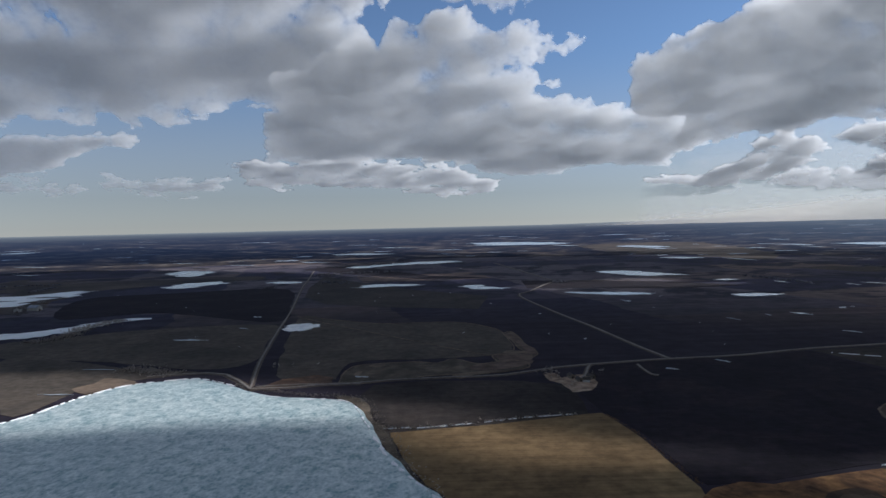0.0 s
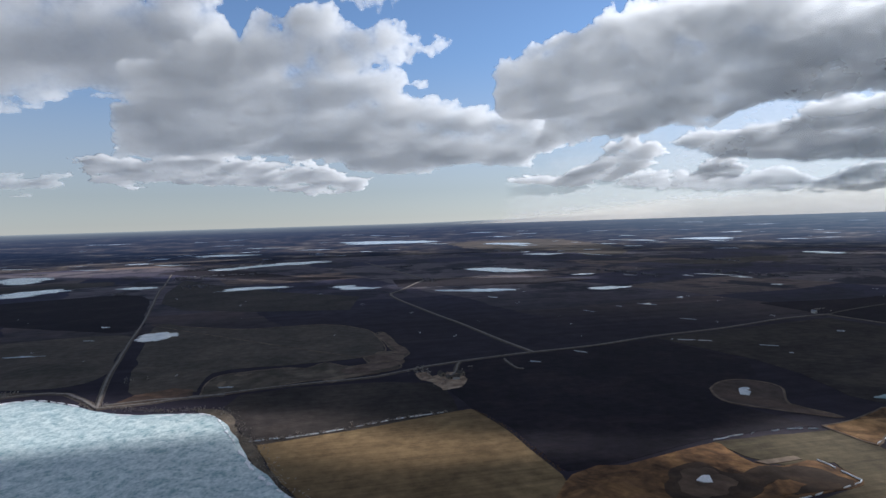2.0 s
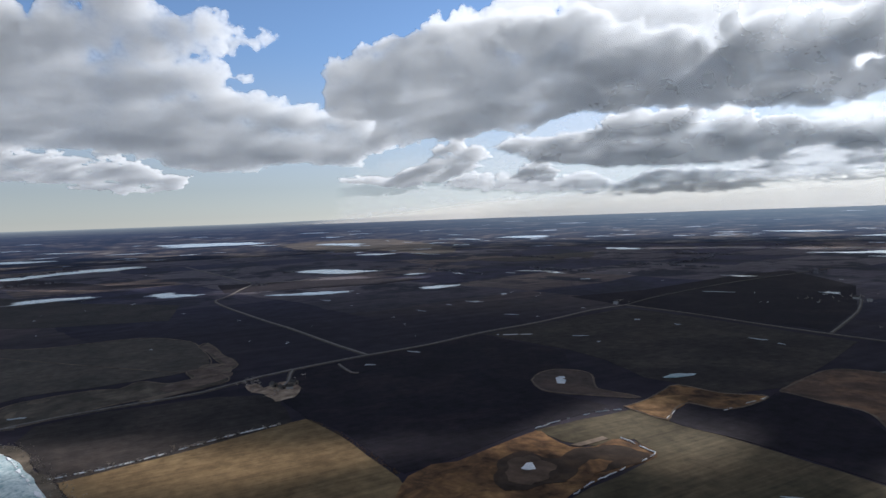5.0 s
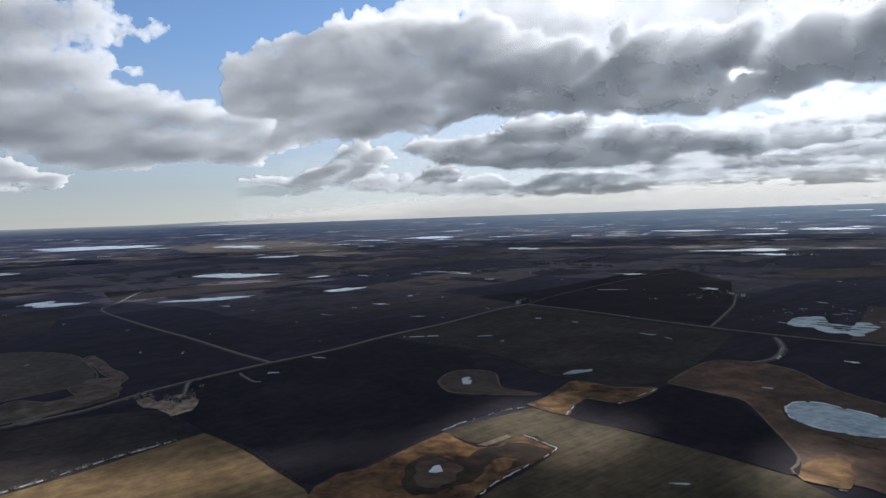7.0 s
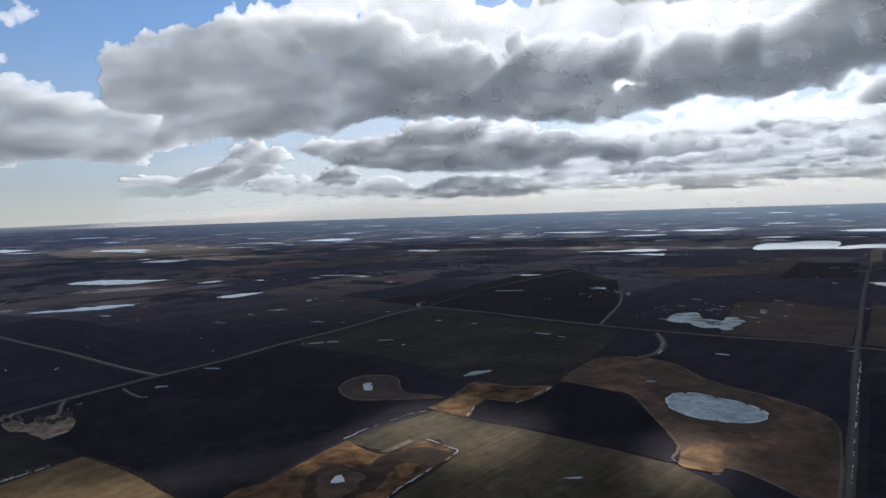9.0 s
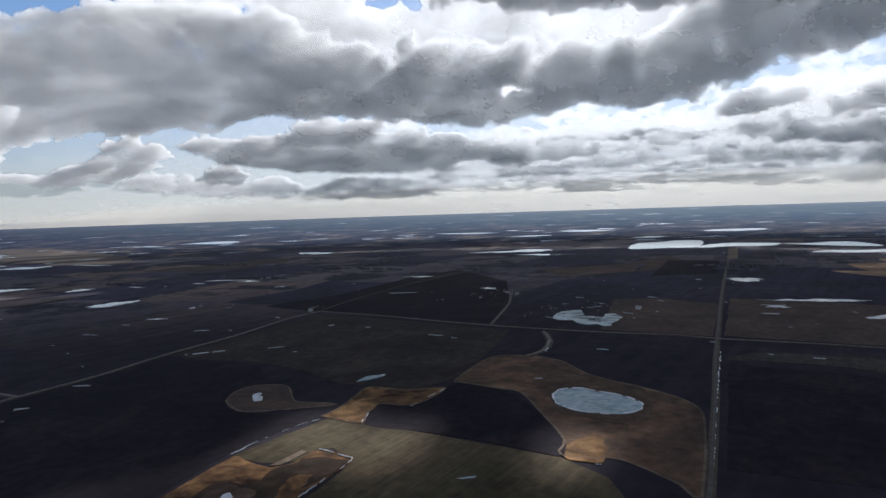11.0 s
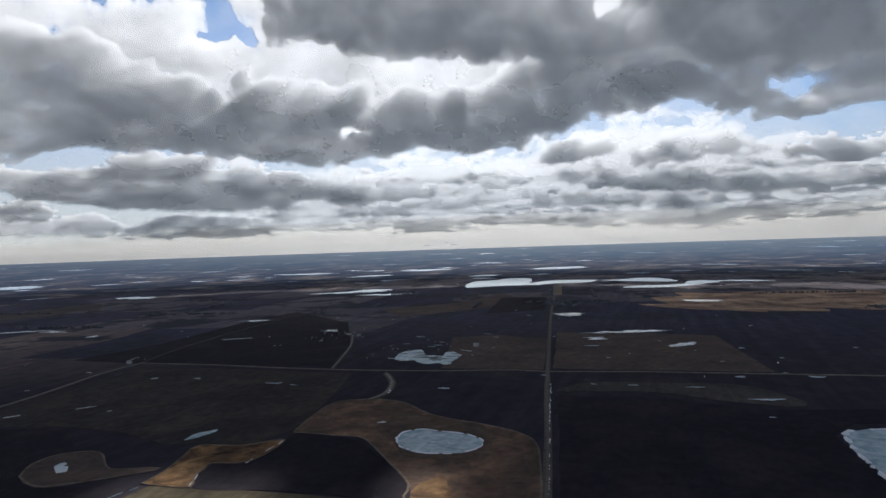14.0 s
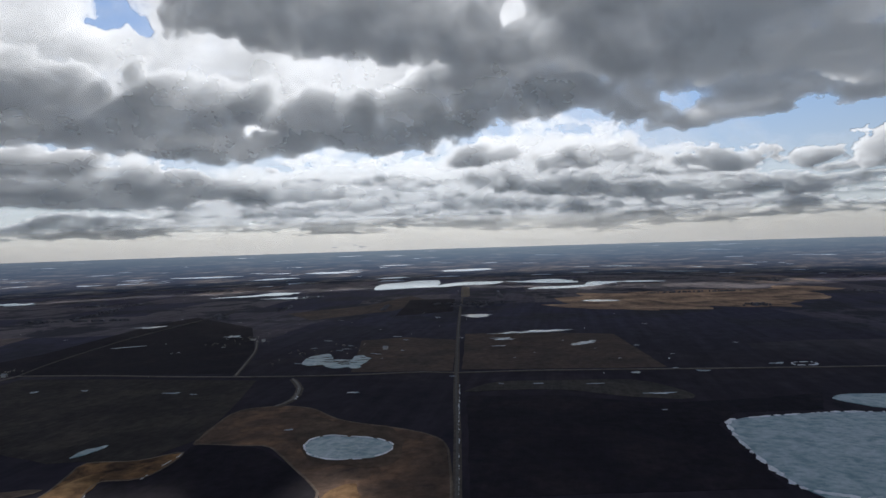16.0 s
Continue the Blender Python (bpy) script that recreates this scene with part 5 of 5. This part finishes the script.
def cover(points, label, far, depth, heavy, density, step, ragged=0.3, material=CLOUD, low=-5.0, name="unseen_cover", swell=0.0, spots=()):
    """A wide sheet of cloud or haze of its own."""
    (a0, e0), (a1, e1) = np.min(points, 0) - 0.5, np.max(points, 0) + 0.5
    az, el = np.meshgrid(np.arange(a0, a1, step), np.arange(max(e0, low), e1, step * 0.7))
    x, path = body_of(points, az, el, far, depth, heavy, ragged, spots, None, swell)
    thick = 8.0 * density * x
    some = thick > 0.004
    bank(name, label, az, el, far, some[:-1, :-1] | some[1:, :-1] | some[:-1, 1:] | some[1:, 1:], thick, path, material)


cloud([(-65.2, 24.7), (-54.1, 23.5), (-54.1, 21.7), (-54.6, 19.7), (-55.6, 17.3), (-57.6, 17.8), (-60.2, 18.4), (-62, 17.5), (-64.9, 16.8), (-70, 17), (-74.6, 16.8), (-78.3, 16.2), (-85.6, 15.3), (-100.3, 13.5), (-115.1, 12.1), (-123.7, 10.7), (-123.8, 19), (-115.3, 21), (-100.6, 23.5), (-83.3, 25)],
      "dark grey cloud sheet with a glaring hole",
      spots=((-86, 20.3, 1.3, 1.1, -2.2), (-76.4, 21, 2.9, 1.5, 0.5), (-93.9, 19.7, 3.4, 1.5, 0.5), (-57.9, 19.6, 2, 2, -0.3), (-72.2, 20.8, 5.9, 2.4, 0.3), (-102.7, 16.8, 7.3, 2.9, 0.4), (-90.8, 16.3, 4.9, 1.5, -0.25),), heavy=1.8, depth=0.9)
cloud([(-16.3, 11.7), (-17.9, 14.2), (-19.7, 14), (-20.4, 15.4), (-23.5, 16.4), (-25.8, 17.3), (-29.6, 18.2), (-33.4, 18.2), (-37.9, 17.7), (-42, 17.1), (-46.1, 16.4), (-49.6, 15.1), (-51.4, 13.3), (-53, 15.1), (-55.3, 15.6), (-58.8, 15.1), (-62.1, 15.3), (-64.5, 13.9), (-67.2, 14.4), (-69.9, 14), (-73, 14.3), (-77, 16.5), (-79.4, 18.9), (-90.8, 18.2), (-102.7, 16.8), (-115.2, 15.3), (-123.7, 13.2), (-123.6, 8.7), (-115.1, 9.8), (-111.9, 10.1), (-108.8, 10.1), (-106.8, 9.6), (-102.9, 9.6), (-100.2, 9.1), (-96.5, 9.9), (-93.6, 10.5), (-94.7, 11.2), (-92.6, 11.7), (-87.5, 11.2), (-83.9, 10.6), (-80.2, 9.4), (-75.9, 8.5), (-72.3, 8.2), (-69.7, 9), (-66.3, 8.5), (-63, 8.1), (-59.6, 7.4), (-54.6, 7.9), (-49.4, 8.5), (-44.2, 8.6), (-40.6, 9), (-36.5, 7.7), (-26.6, 7), (-22.1, 6.1), (-20.6, 7.2), (-21.5, 8.6), (-17.6, 9.5)],
      "long dark grey cumulus bank with bright torn edges",
      spots=((-62.6, 10.5, 1.1, 0.6, -1.4), (-62.7, 10.3, 0.5, 0.2, 1.1), (-49.6, 13.8, 1.5, 0.8, -0.45), (-38.7, 11.5, 1, 0.3, -0.3), (-30.3, 14.5, 5.4, 1, -0.25), (-22.5, 14.1, 3.4, 1.5, -0.3), (-28.1, 17.3, 4.4, 1.1, -0.25), (-36.9, 17.4, 4.9, 0.9, -0.2), (-45, 16.4, 2.9, 0.8, -0.2), (-100.5, 11.3, 2.3, 1.2, -0.85), (-95.7, 14.9, 2.9, 1.5, -0.35), (-104.3, 11.1, 2.9, 1, -0.2), (-58.2, 13.8, 2, 1.1, -0.3), (-50.4, 15.2, 1.5, 0.8, -0.45), (-34.5, 9.3, 7.8, 1.5, 0.3), (-52.1, 9.9, 7.3, 1.2, 0.35), (-67.7, 11.2, 4.4, 2, 0.4), (-77.6, 12.6, 4.4, 2.4, 0.4), (-20.2, 10.8, 2, 1.2, 0.1), (-45.7, 12.8, 5.9, 1.7, 0.5), (-55.4, 13.4, 3.4, 1.7, 0.3),), heavy=1.6, depth=0.8, side=((15, 0.42), (30, 0.5), (42, 0.85), (55, 1.0), (72, 1.3)))
cloud([(17.2, 10.9), (12.1, 15.8), (7.5, 17.1), (3.9, 17.9), (0.8, 18.5), (-2.4, 18.9), (-3.7, 17.9), (-6.5, 17.9), (-9.6, 17.5), (-13.3, 16.3), (-10.3, 15.6), (-9.3, 15.1), (-9.7, 13.6), (-10.4, 11.8), (-11.5, 11.5), (-14.4, 10.8), (-16.9, 10.8), (-19.7, 10.3), (-21.8, 9.2), (-23.4, 8), (-22.2, 6.7), (-21, 5.8), (-20.3, 4.9), (-13.9, 5), (-11.4, 4.4), (-6.2, 4.5), (-3.6, 5), (-1, 5.8), (9.4, 6.2), (15.9, 6.2), (16.4, 7), (15.4, 8.8), (15.5, 10.3)],
      "heaped white and grey cumulus with a dark base",
      spots=((-9.4, 8.6, 2, 0.6, -0.75), (-13.4, 8.1, 1.8, 0.5, -0.5), (-0.2, 13, 2, 0.9, -0.4), (-9.5, 16, 2.9, 1.2, -0.55), (-19.2, 7.1, 2.4, 1, -0.45), (3.9, 16.9, 4.4, 1.1, -0.25), (12.4, 7.5, 3.7, 0.9, 0.55), (-11.4, 6.3, 6.8, 0.9, 0.5), (-3.7, 7.6, 5.9, 1.1, 0.35), (-6.4, 14.2, 2.4, 1.2, -0.35), (-17.8, 9.4, 2.4, 0.6, -0.3), (7.2, 9.4, 3.9, 1.5, 0.2),), heavy=0.68, depth=1.3, sharp=4.0)
cloud([(44.7, 22.6), (4.1, 27.4), (3.8, 21), (4.5, 18.5), (6.2, 17.7), (5, 14.5), (7.2, 10.6), (12.3, 9.6), (15.2, 10.5), (17.6, 11.6), (19.3, 11.4), (18.7, 10.4), (21.4, 9.5), (23.7, 8.6), (26.2, 8.8), (27.9, 9.3), (31.8, 9), (35.4, 8.3), (45.4, 6.9)],
      "broad grey cumulus deck with a soft underside",
      spots=((31.5, 16.4, 3.9, 2.4, -0.35), (33.1, 12.9, 8.8, 1.5, 0.5), (22.1, 13.5, 6.3, 1.5, 0.4), (9, 18.7, 4.4, 2.4, -0.45), (22.2, 10.9, 3.4, 0.9, -0.4), (14.2, 12.9, 2.9, 2, -0.1), (25.4, 18, 4.9, 2, 0.3),), heavy=0.62, depth=1.7, sharp=3.5)
cloud([(45.4, 7.8), (35.5, 8), (31.8, 8.5), (30.3, 8.2), (27.9, 8.7), (25.6, 8.2), (26.3, 7.2), (28, 6.9), (30, 7), (30.8, 6.2), (31.9, 5.4), (35.6, 4.3), (45.5, 3.2)],
      "pale cumulus puffs under a grey deck",
      spots=((29.1, 7.9, 1.5, 0.6, -0.3),), heavy=0.5, depth=1.4, sharp=3.5)
cloud([(19, 5.2), (16.6, 6.4), (14.4, 6), (9.4, 6.5), (4.2, 5.9), (1.1, 6.4), (-1, 5.9), (-2.7, 4.5), (-5.4, 4.1), (-4.6, 2.9), (0.1, 2.8), (4.3, 3.4), (9.4, 4.1), (14.5, 3.5), (17.4, 4)],
      "low row of white and grey cumulus puffs",
      spots=((1.1, 5.4, 2, 0.6, -0.35), (6.3, 4.4, 2.4, 0.4, 0.3),), heavy=0.55, depth=0.8, ragged=1.5)
cloud([(29.3, 4.6), (23.8, 4.8), (19.3, 4.7), (19.3, 3.3), (24.7, 3.1), (28.9, 3.6)],
      "faint grey wisp of cloud low in the sky", heavy=0.5, depth=2.4, density=0.35)
cloud([(45.5, 4.8), (35.6, 4.3), (31.2, 4.2), (28.1, 3.1), (35.6, 3.3), (45.6, 2.9)],
      "long pale wisps of cloud low over the plain", heavy=0.4, depth=2.4, density=0.4)
cloud([(-8.9, 15.5), (-10.9, 16.1), (-12.7, 16), (-14, 16.7), (-13.5, 15.5), (-12.3, 15.4), (-10.8, 15), (-8.8, 14.3)],
      "white scrap of cloud in clear blue sky", heavy=0.4, depth=1.2, density=0.6)
cloud([(3.8, 19.9), (0.7, 20.6), (-3.5, 21.1), (-11.7, 21.3), (-12.6, 19.4), (-9.6, 19.1), (-6, 19.1), (-2.4, 19.7), (0.7, 19.6)],
      "thin white wisps in clear blue sky", heavy=0.3, depth=1.6, density=0.35)
cloud([(-31.6, 6.2), (-33.4, 7), (-36.4, 6.8), (-38.5, 7.5), (-41.6, 7), (-42.7, 8.5), (-46.9, 8.9), (-52, 8.1), (-57.1, 7.2), (-60.1, 6.7), (-64.4, 5.9), (-67.6, 6.2), (-70.2, 5.7), (-70.2, 4.7), (-66.7, 4.3), (-62, 4.3), (-58, 4.4), (-55, 3.9), (-51.9, 3.7), (-46.7, 3.8), (-41.5, 4.2), (-36.3, 4.7), (-34.3, 5.5)],
      "dark slate cloud band with a bright rim",
      spots=((-39.5, 7.3, 2.4, 0.6, -0.8), (-49.9, 6.5, 1, 0.3, -0.8), (-51, 7.7, 3.9, 0.3, -0.4), (-58, 4.5, 1.5, 0.4, -0.5), (-45.7, 4.8, 7.8, 0.6, 0.4), (-65.8, 5, 3.4, 0.5, -0.3), (-46.8, 7.8, 2.4, 0.5, 0.2),), heavy=1.3, depth=0.7, side=((30, 0.6), (45, 0.9), (60, 1.2)))
cloud([(-37.5, 2.5), (-41.4, 3.2), (-44.6, 2.7), (-46.7, 3.8), (-51.9, 3.5), (-56.2, 2.3), (-55, 1.6), (-49.2, 1.5), (-42.4, 1.7)],
      "pale grey cloud band low over the horizon", heavy=1.0, depth=0.7, density=0.8, ragged=1.6)
cloud([(-33.7, 3.2), (-35.3, 4.4), (-36.8, 4.8), (-38.5, 4), (-37.9, 3), (-35.7, 2.9)],
      "small dark cumulus heap with a white rim", heavy=1.0, depth=0.55, ragged=1.5)
cloud([(-27.6, 2.9), (-29.8, 4.1), (-33.2, 3.7), (-38.3, 3.3), (-40.9, 3.8), (-42.7, 2.8), (-41.4, 1.8), (-36.2, 1.9), (-31.2, 2.3)],
      "cream-coloured cumulus puffs low in the sky",
      spots=((-32.7, 3.3, 1.5, 0.5, -0.3),), heavy=0.35, depth=0.8, density=0.8)
cloud([(-17.7, 3.4), (-20, 4.3), (-22.8, 3.9), (-24.2, 4.7), (-26.1, 5), (-27.5, 6.7), (-29.6, 6.9), (-31.6, 6.3), (-32.3, 4.9), (-27.8, 3.1), (-24.1, 2.8), (-19.7, 3)],
      "heaped white cumulus with a grey underside",
      spots=((-25.8, 3.9, 1.5, 0.7, 0.5), (-28, 5.6, 1.7, 0.7, -0.35), (-18.9, 3.6, 1.2, 0.5, 0.2),), heavy=0.6, depth=0.8, ragged=1.4)
cloud([(-78.9, 7.6), (-80.5, 8.8), (-82.4, 9.3), (-84.9, 9.6), (-86.5, 8.5), (-85.8, 7.3), (-83.3, 7)],
      "flat-based grey cumulus with a silver rim", heavy=1.62, depth=0.55, ragged=1.6)
cloud([(-87, 6.9), (-88.2, 8.4), (-90.3, 8.7), (-92.5, 8.6), (-93.9, 7.5), (-92.3, 6.9), (-90.3, 6.6)],
      "flat-based grey cumulus with a silver rim", heavy=1.25, depth=0.55, ragged=1.6)
cloud([(-70.6, 6.1), (-72.1, 6.7), (-75.1, 6.3), (-77.6, 6.4), (-79.4, 5.8), (-77.6, 5.3), (-72.5, 5.4)],
      "flat-based grey cumulus with a silver rim", heavy=1.5, depth=0.55, ragged=1.6)
cloud([(-80.4, 6), (-81.9, 7), (-85.1, 6.8), (-87.7, 6.2), (-90.3, 6.4), (-92.7, 6.4), (-95, 5.7), (-98.9, 5.3), (-103.2, 4.6), (-103.2, 3.3), (-96.5, 3.7), (-88.6, 4.4), (-83.3, 4.9)],
      "flat-based grey cumulus with a silver rim", heavy=1.62, depth=0.55, ragged=1.6)
cloud([(-77.6, 3.9), (-79.5, 4.7), (-84.2, 4.8), (-89.4, 4.2), (-94.7, 3.9), (-96.7, 3.1), (-92.7, 2.6), (-86.4, 3.2), (-79.5, 3.3)],
      "flat-based grey cumulus with a silver rim", heavy=1.12, depth=0.55, ragged=1.6)
cloud([(-58.7, 4.4), (-62.2, 5.8), (-64.3, 6.2), (-68.4, 5.9), (-69.7, 5.2), (-67.4, 4.6), (-63.2, 4)],
      "flat-based grey cumulus with a silver rim", heavy=1.38, depth=0.55, ragged=1.6)
cloud([(-62.8, 6.4), (-63.7, 7.3), (-64.4, 6.4), (-63.8, 6.1)],
      "flat-based grey cumulus with a silver rim", heavy=1.12, depth=0.55, ragged=1.6)
cloud([(-65, 3.9), (-69.4, 4.7), (-74.6, 4.7), (-77.8, 4), (-73.5, 3.4), (-68.4, 3.3)],
      "flat-based grey cumulus with a silver rim", heavy=1.0, depth=0.55, ragged=1.6)
cloud([(-99.5, 6.3), (-100.2, 7.5), (-102.5, 7.7), (-104.6, 7.7), (-107.6, 6.9), (-106.8, 5.8), (-104.6, 5.6), (-101.5, 5.7)],
      "flat-based grey cumulus with a silver rim", heavy=1.38, depth=0.55, ragged=1.6)
cloud([(-107.4, 5.7), (-108, 7.1), (-109.9, 7.4), (-111.9, 6.9), (-112.6, 6.1), (-110.3, 5.5)],
      "flat-based grey cumulus with a silver rim", heavy=1.0, depth=0.55, ragged=1.6)
cloud([(-99.9, 4.3), (-102.8, 5.2), (-107.9, 5.1), (-111.4, 4.5), (-111.8, 3.6), (-109.8, 3.2), (-104.5, 3.8)],
      "flat-based grey cumulus with a silver rim", heavy=1.38, depth=0.55, ragged=1.6)
cloud([(-105.7, 3.2), (-107.9, 3.7), (-110.2, 3.3), (-112.7, 2.7), (-109.4, 2.3), (-106.2, 2.6)],
      "flat-based grey cumulus with a silver rim", heavy=1.12, depth=0.55, ragged=1.6)
cloud([(-111.8, 6.6), (-115, 8.3), (-123.6, 7.8), (-123.6, 5.2), (-116.1, 5.8), (-113.6, 4.8)],
      "flat-based grey cumulus with a silver rim", heavy=0.56, depth=0.55, ragged=1.6)
cloud([(-114, 4.3), (-116, 4.9), (-123.6, 4.5), (-123.5, 2.6), (-116.7, 3)],
      "flat-based grey cumulus with a silver rim", heavy=1.0, depth=0.55, ragged=1.6)
cloud([(-43.4, 8.2), (-45.6, 8.9), (-49, 8.3), (-51.4, 7.5), (-49, 6.9), (-43.4, 6.7), (-39.5, 6.9)],
      "flat-based grey cumulus with a silver rim", heavy=1.12, depth=0.55, ragged=1.6)
cloud([(-87.4, 7.4), (-89.5, 8.7), (-93.5, 8.9), (-98.4, 8.6), (-99.3, 7.4), (-95.4, 6.7), (-90.5, 6.6)],
      "flat-based grey cumulus with a silver rim", heavy=0.69, depth=0.55, ragged=1.6)
# small fair-weather heaps low over the horizon, flat below and domed above
dice = random.Random(5)


def heap(az, el, wide, high):
    lobes = [(dice.uniform(-0.75, 0.75), dice.uniform(0.2, 0.45), dice.uniform(0.45, 1.0)) for k in range(4)] + [(0, 0.9, 0.4)]
    top = [max([0.06] + [h * math.sqrt(max(0.0, 1 - ((x - c) / w) ** 2)) for c, w, h in lobes]) for x in np.linspace(-1, 1, 15)]
    return ([(az + wide * x, el + high * t) for x, t in zip(np.linspace(-1, 1, 15), top)] + [(az + 0.8 * wide, el - 0.05 * high), (az - 0.8 * wide, el - 0.05 * high)])


for k in range(135):
    el = 1.5 + 4.4 * dice.random() ** 1.3
    az = dice.uniform(-46, -122)
    wide = (0.9 + 0.6 * el) * dice.uniform(0.7, 2.4)
    cloud(heap(az, el, wide, (0.24 + 0.12 * el) * dice.uniform(0.7, 1.3)), "small low cumulus heap with a white top",
          depth=0.6, heavy=dice.uniform(2.0, 4.0), ragged=0.9, density=dice.uniform(0.5, 1.0))
cloud([(-26.2, 16.5), (-29.6, 18.3), (-35, 19.6), (-39.1, 21), (-43.8, 20.6), (-48.7, 21.7), (-53.8, 22.5), (-57.1, 23.3), (-72.8, 24.6), (-91, 23.8), (-90.8, 16.3), (-85.6, 14.8), (-75, 12.2), (-63.8, 12.1), (-56.8, 12.8), (-51.2, 12.4), (-45.7, 11.9), (-52.1, 11.4), (-48, 12), (-41.8, 13.7), (-36.7, 14.2), (-29.4, 14.9)],
      "dazzling white cloud lit from behind",
      spots=((-52, 19.8, 3, 2, -1.5), (-53.6, 18.1, 1, 0.7, -1.2), (-50.8, 18.4, 1.2, 0.5, -1.3), (-53.3, 18.1, 0.9, 0.5, -1.2), (-47.7, 16.5, 2.9, 0.8, 0.5), (-51.3, 15.9, 2.4, 0.7, 0.5), (-42, 17.7, 2.9, 0.6, 0.5), (-66, 17.9, 2.9, 0.5, 0.3),), heavy=0.22, depth=1.0)
# two sheets added behind the bank to fill its gaps with white glare
cloud([(-60.2, 12), (-64.9, 11.6), (-65.3, 9), (-60.1, 9.4)],
      "bright scrap of cloud added to whiten a gap", heavy=0.1, depth=0.4)
cloud([(-52, 8.1), (-57.1, 7.4), (-64.4, 8.1), (-68.5, 9.4), (-71.5, 8.1), (-72.1, 8.3), (-77.1, 8.5), (-84.2, 11), (-88.2, 11.5), (-93.5, 11.2), (-98.9, 8.7), (-106.1, 6.1), (-106.2, 2.4), (-92.7, 1.1), (-74.5, 1.9), (-53.7, 2.5), (-51.8, 4.1), (-59.1, 7)],
      "white cloud sheet added for glare under the dark bank",
      spots=((-90.7, 9.8, 3.9, 0.7, -0.5), (-106.8, 8.3, 7.3, 0.7, -0.7), (-111.9, 8.8, 3.9, 0.7, -0.6),), heavy=0.12, depth=2.4, density=0.7)
raise_clouds()
# unseen covers added overhead and behind to shade the ground; gap and spot are cut to light chosen fields
cover([(-56, 22.3), (-50, 21.3), (-15, 21.0), (-15, 36), (-57.43, 36), (-58.93, 31.25), (-60.79, 28.67), (-63.18, 27.5), (-65.68, 26.65), (-69.4, 25.3), (-69.64, 23.98), (-70.33, 23.75), (-70.48, 24.53), (-71.55, 24.47), (-71.55, 25.1), (-69.86, 25.46), (-66.13, 27.27), (-64.67, 29.42), (-63.34, 31.4), (-62.74, 36), (-123, 36), (-123, 22.3)],
      "unseen cloud cover with a gap cut to light fields", 3040.0, 0.5, 5.0, 1.0, 0.2, swell=0.2,
      spots=((-73.31, 24.75, 0.42, 0.34, -2.0),))
cover([(-42, 35), (-44, 86), (-128, 86), (-126, 35)], "unseen dark cloud cover added overhead", 3044.0, 2.0, 5.0, 1.0, 0.5)
cover([(45, 46), (5, 46), (-20, 40), (-42, 34), (-48, 60), (-30, 86), (100, 86), (84, 30)], "unseen broken cloud cover added overhead", 4750.0, 3.0, 1.0, 0.3, 0.8, 1.0)
cover([(80, 12), (80, 86), (232, 86), (232, 12), (180, 8)], "unseen broken cloud cover added behind", 4760.0, 3.0, 4.0, 1.0, 1.0, 1.0)
# thin veil and haze between the heaps and the eye
cover([(-18, 5), (-32, 9.8), (-44, 24), (-72, 24), (-98, 24.0), (-106.0, 8.5), (-126, 6.0), (-126, -9), (-18, -9)],
      "thin white veil of cloud round the hidden sun", 2990.0, 9.0, 0.05, 0.06, 0.3, 0.6, VEIL, -0.3, "cloud_veil")
cover([(10, -4.0), (-5, -1.0), (-30, 1.4), (-50, 2.4), (-75, 3.0), (-100, 2.8), (-130, 2.4), (-130, -4.0)],
      "pale bank of haze low over the horizon", 2986.0, 5.0, 0.1, 0.3, 0.3, 0.1, HAZE, -0.3, "haze_bank")
cover([(-20, -4.0), (-36, 3.0), (-50, 7.5), (-75, 9.0), (-100, 8.5), (-130, 6.0), (-130, -4.0)],
      "blue mist in front of the lower clouds", 2982.0, 8.0, 0.1, 0.06, 0.3, 0.1, MIST, -0.3, "mist")
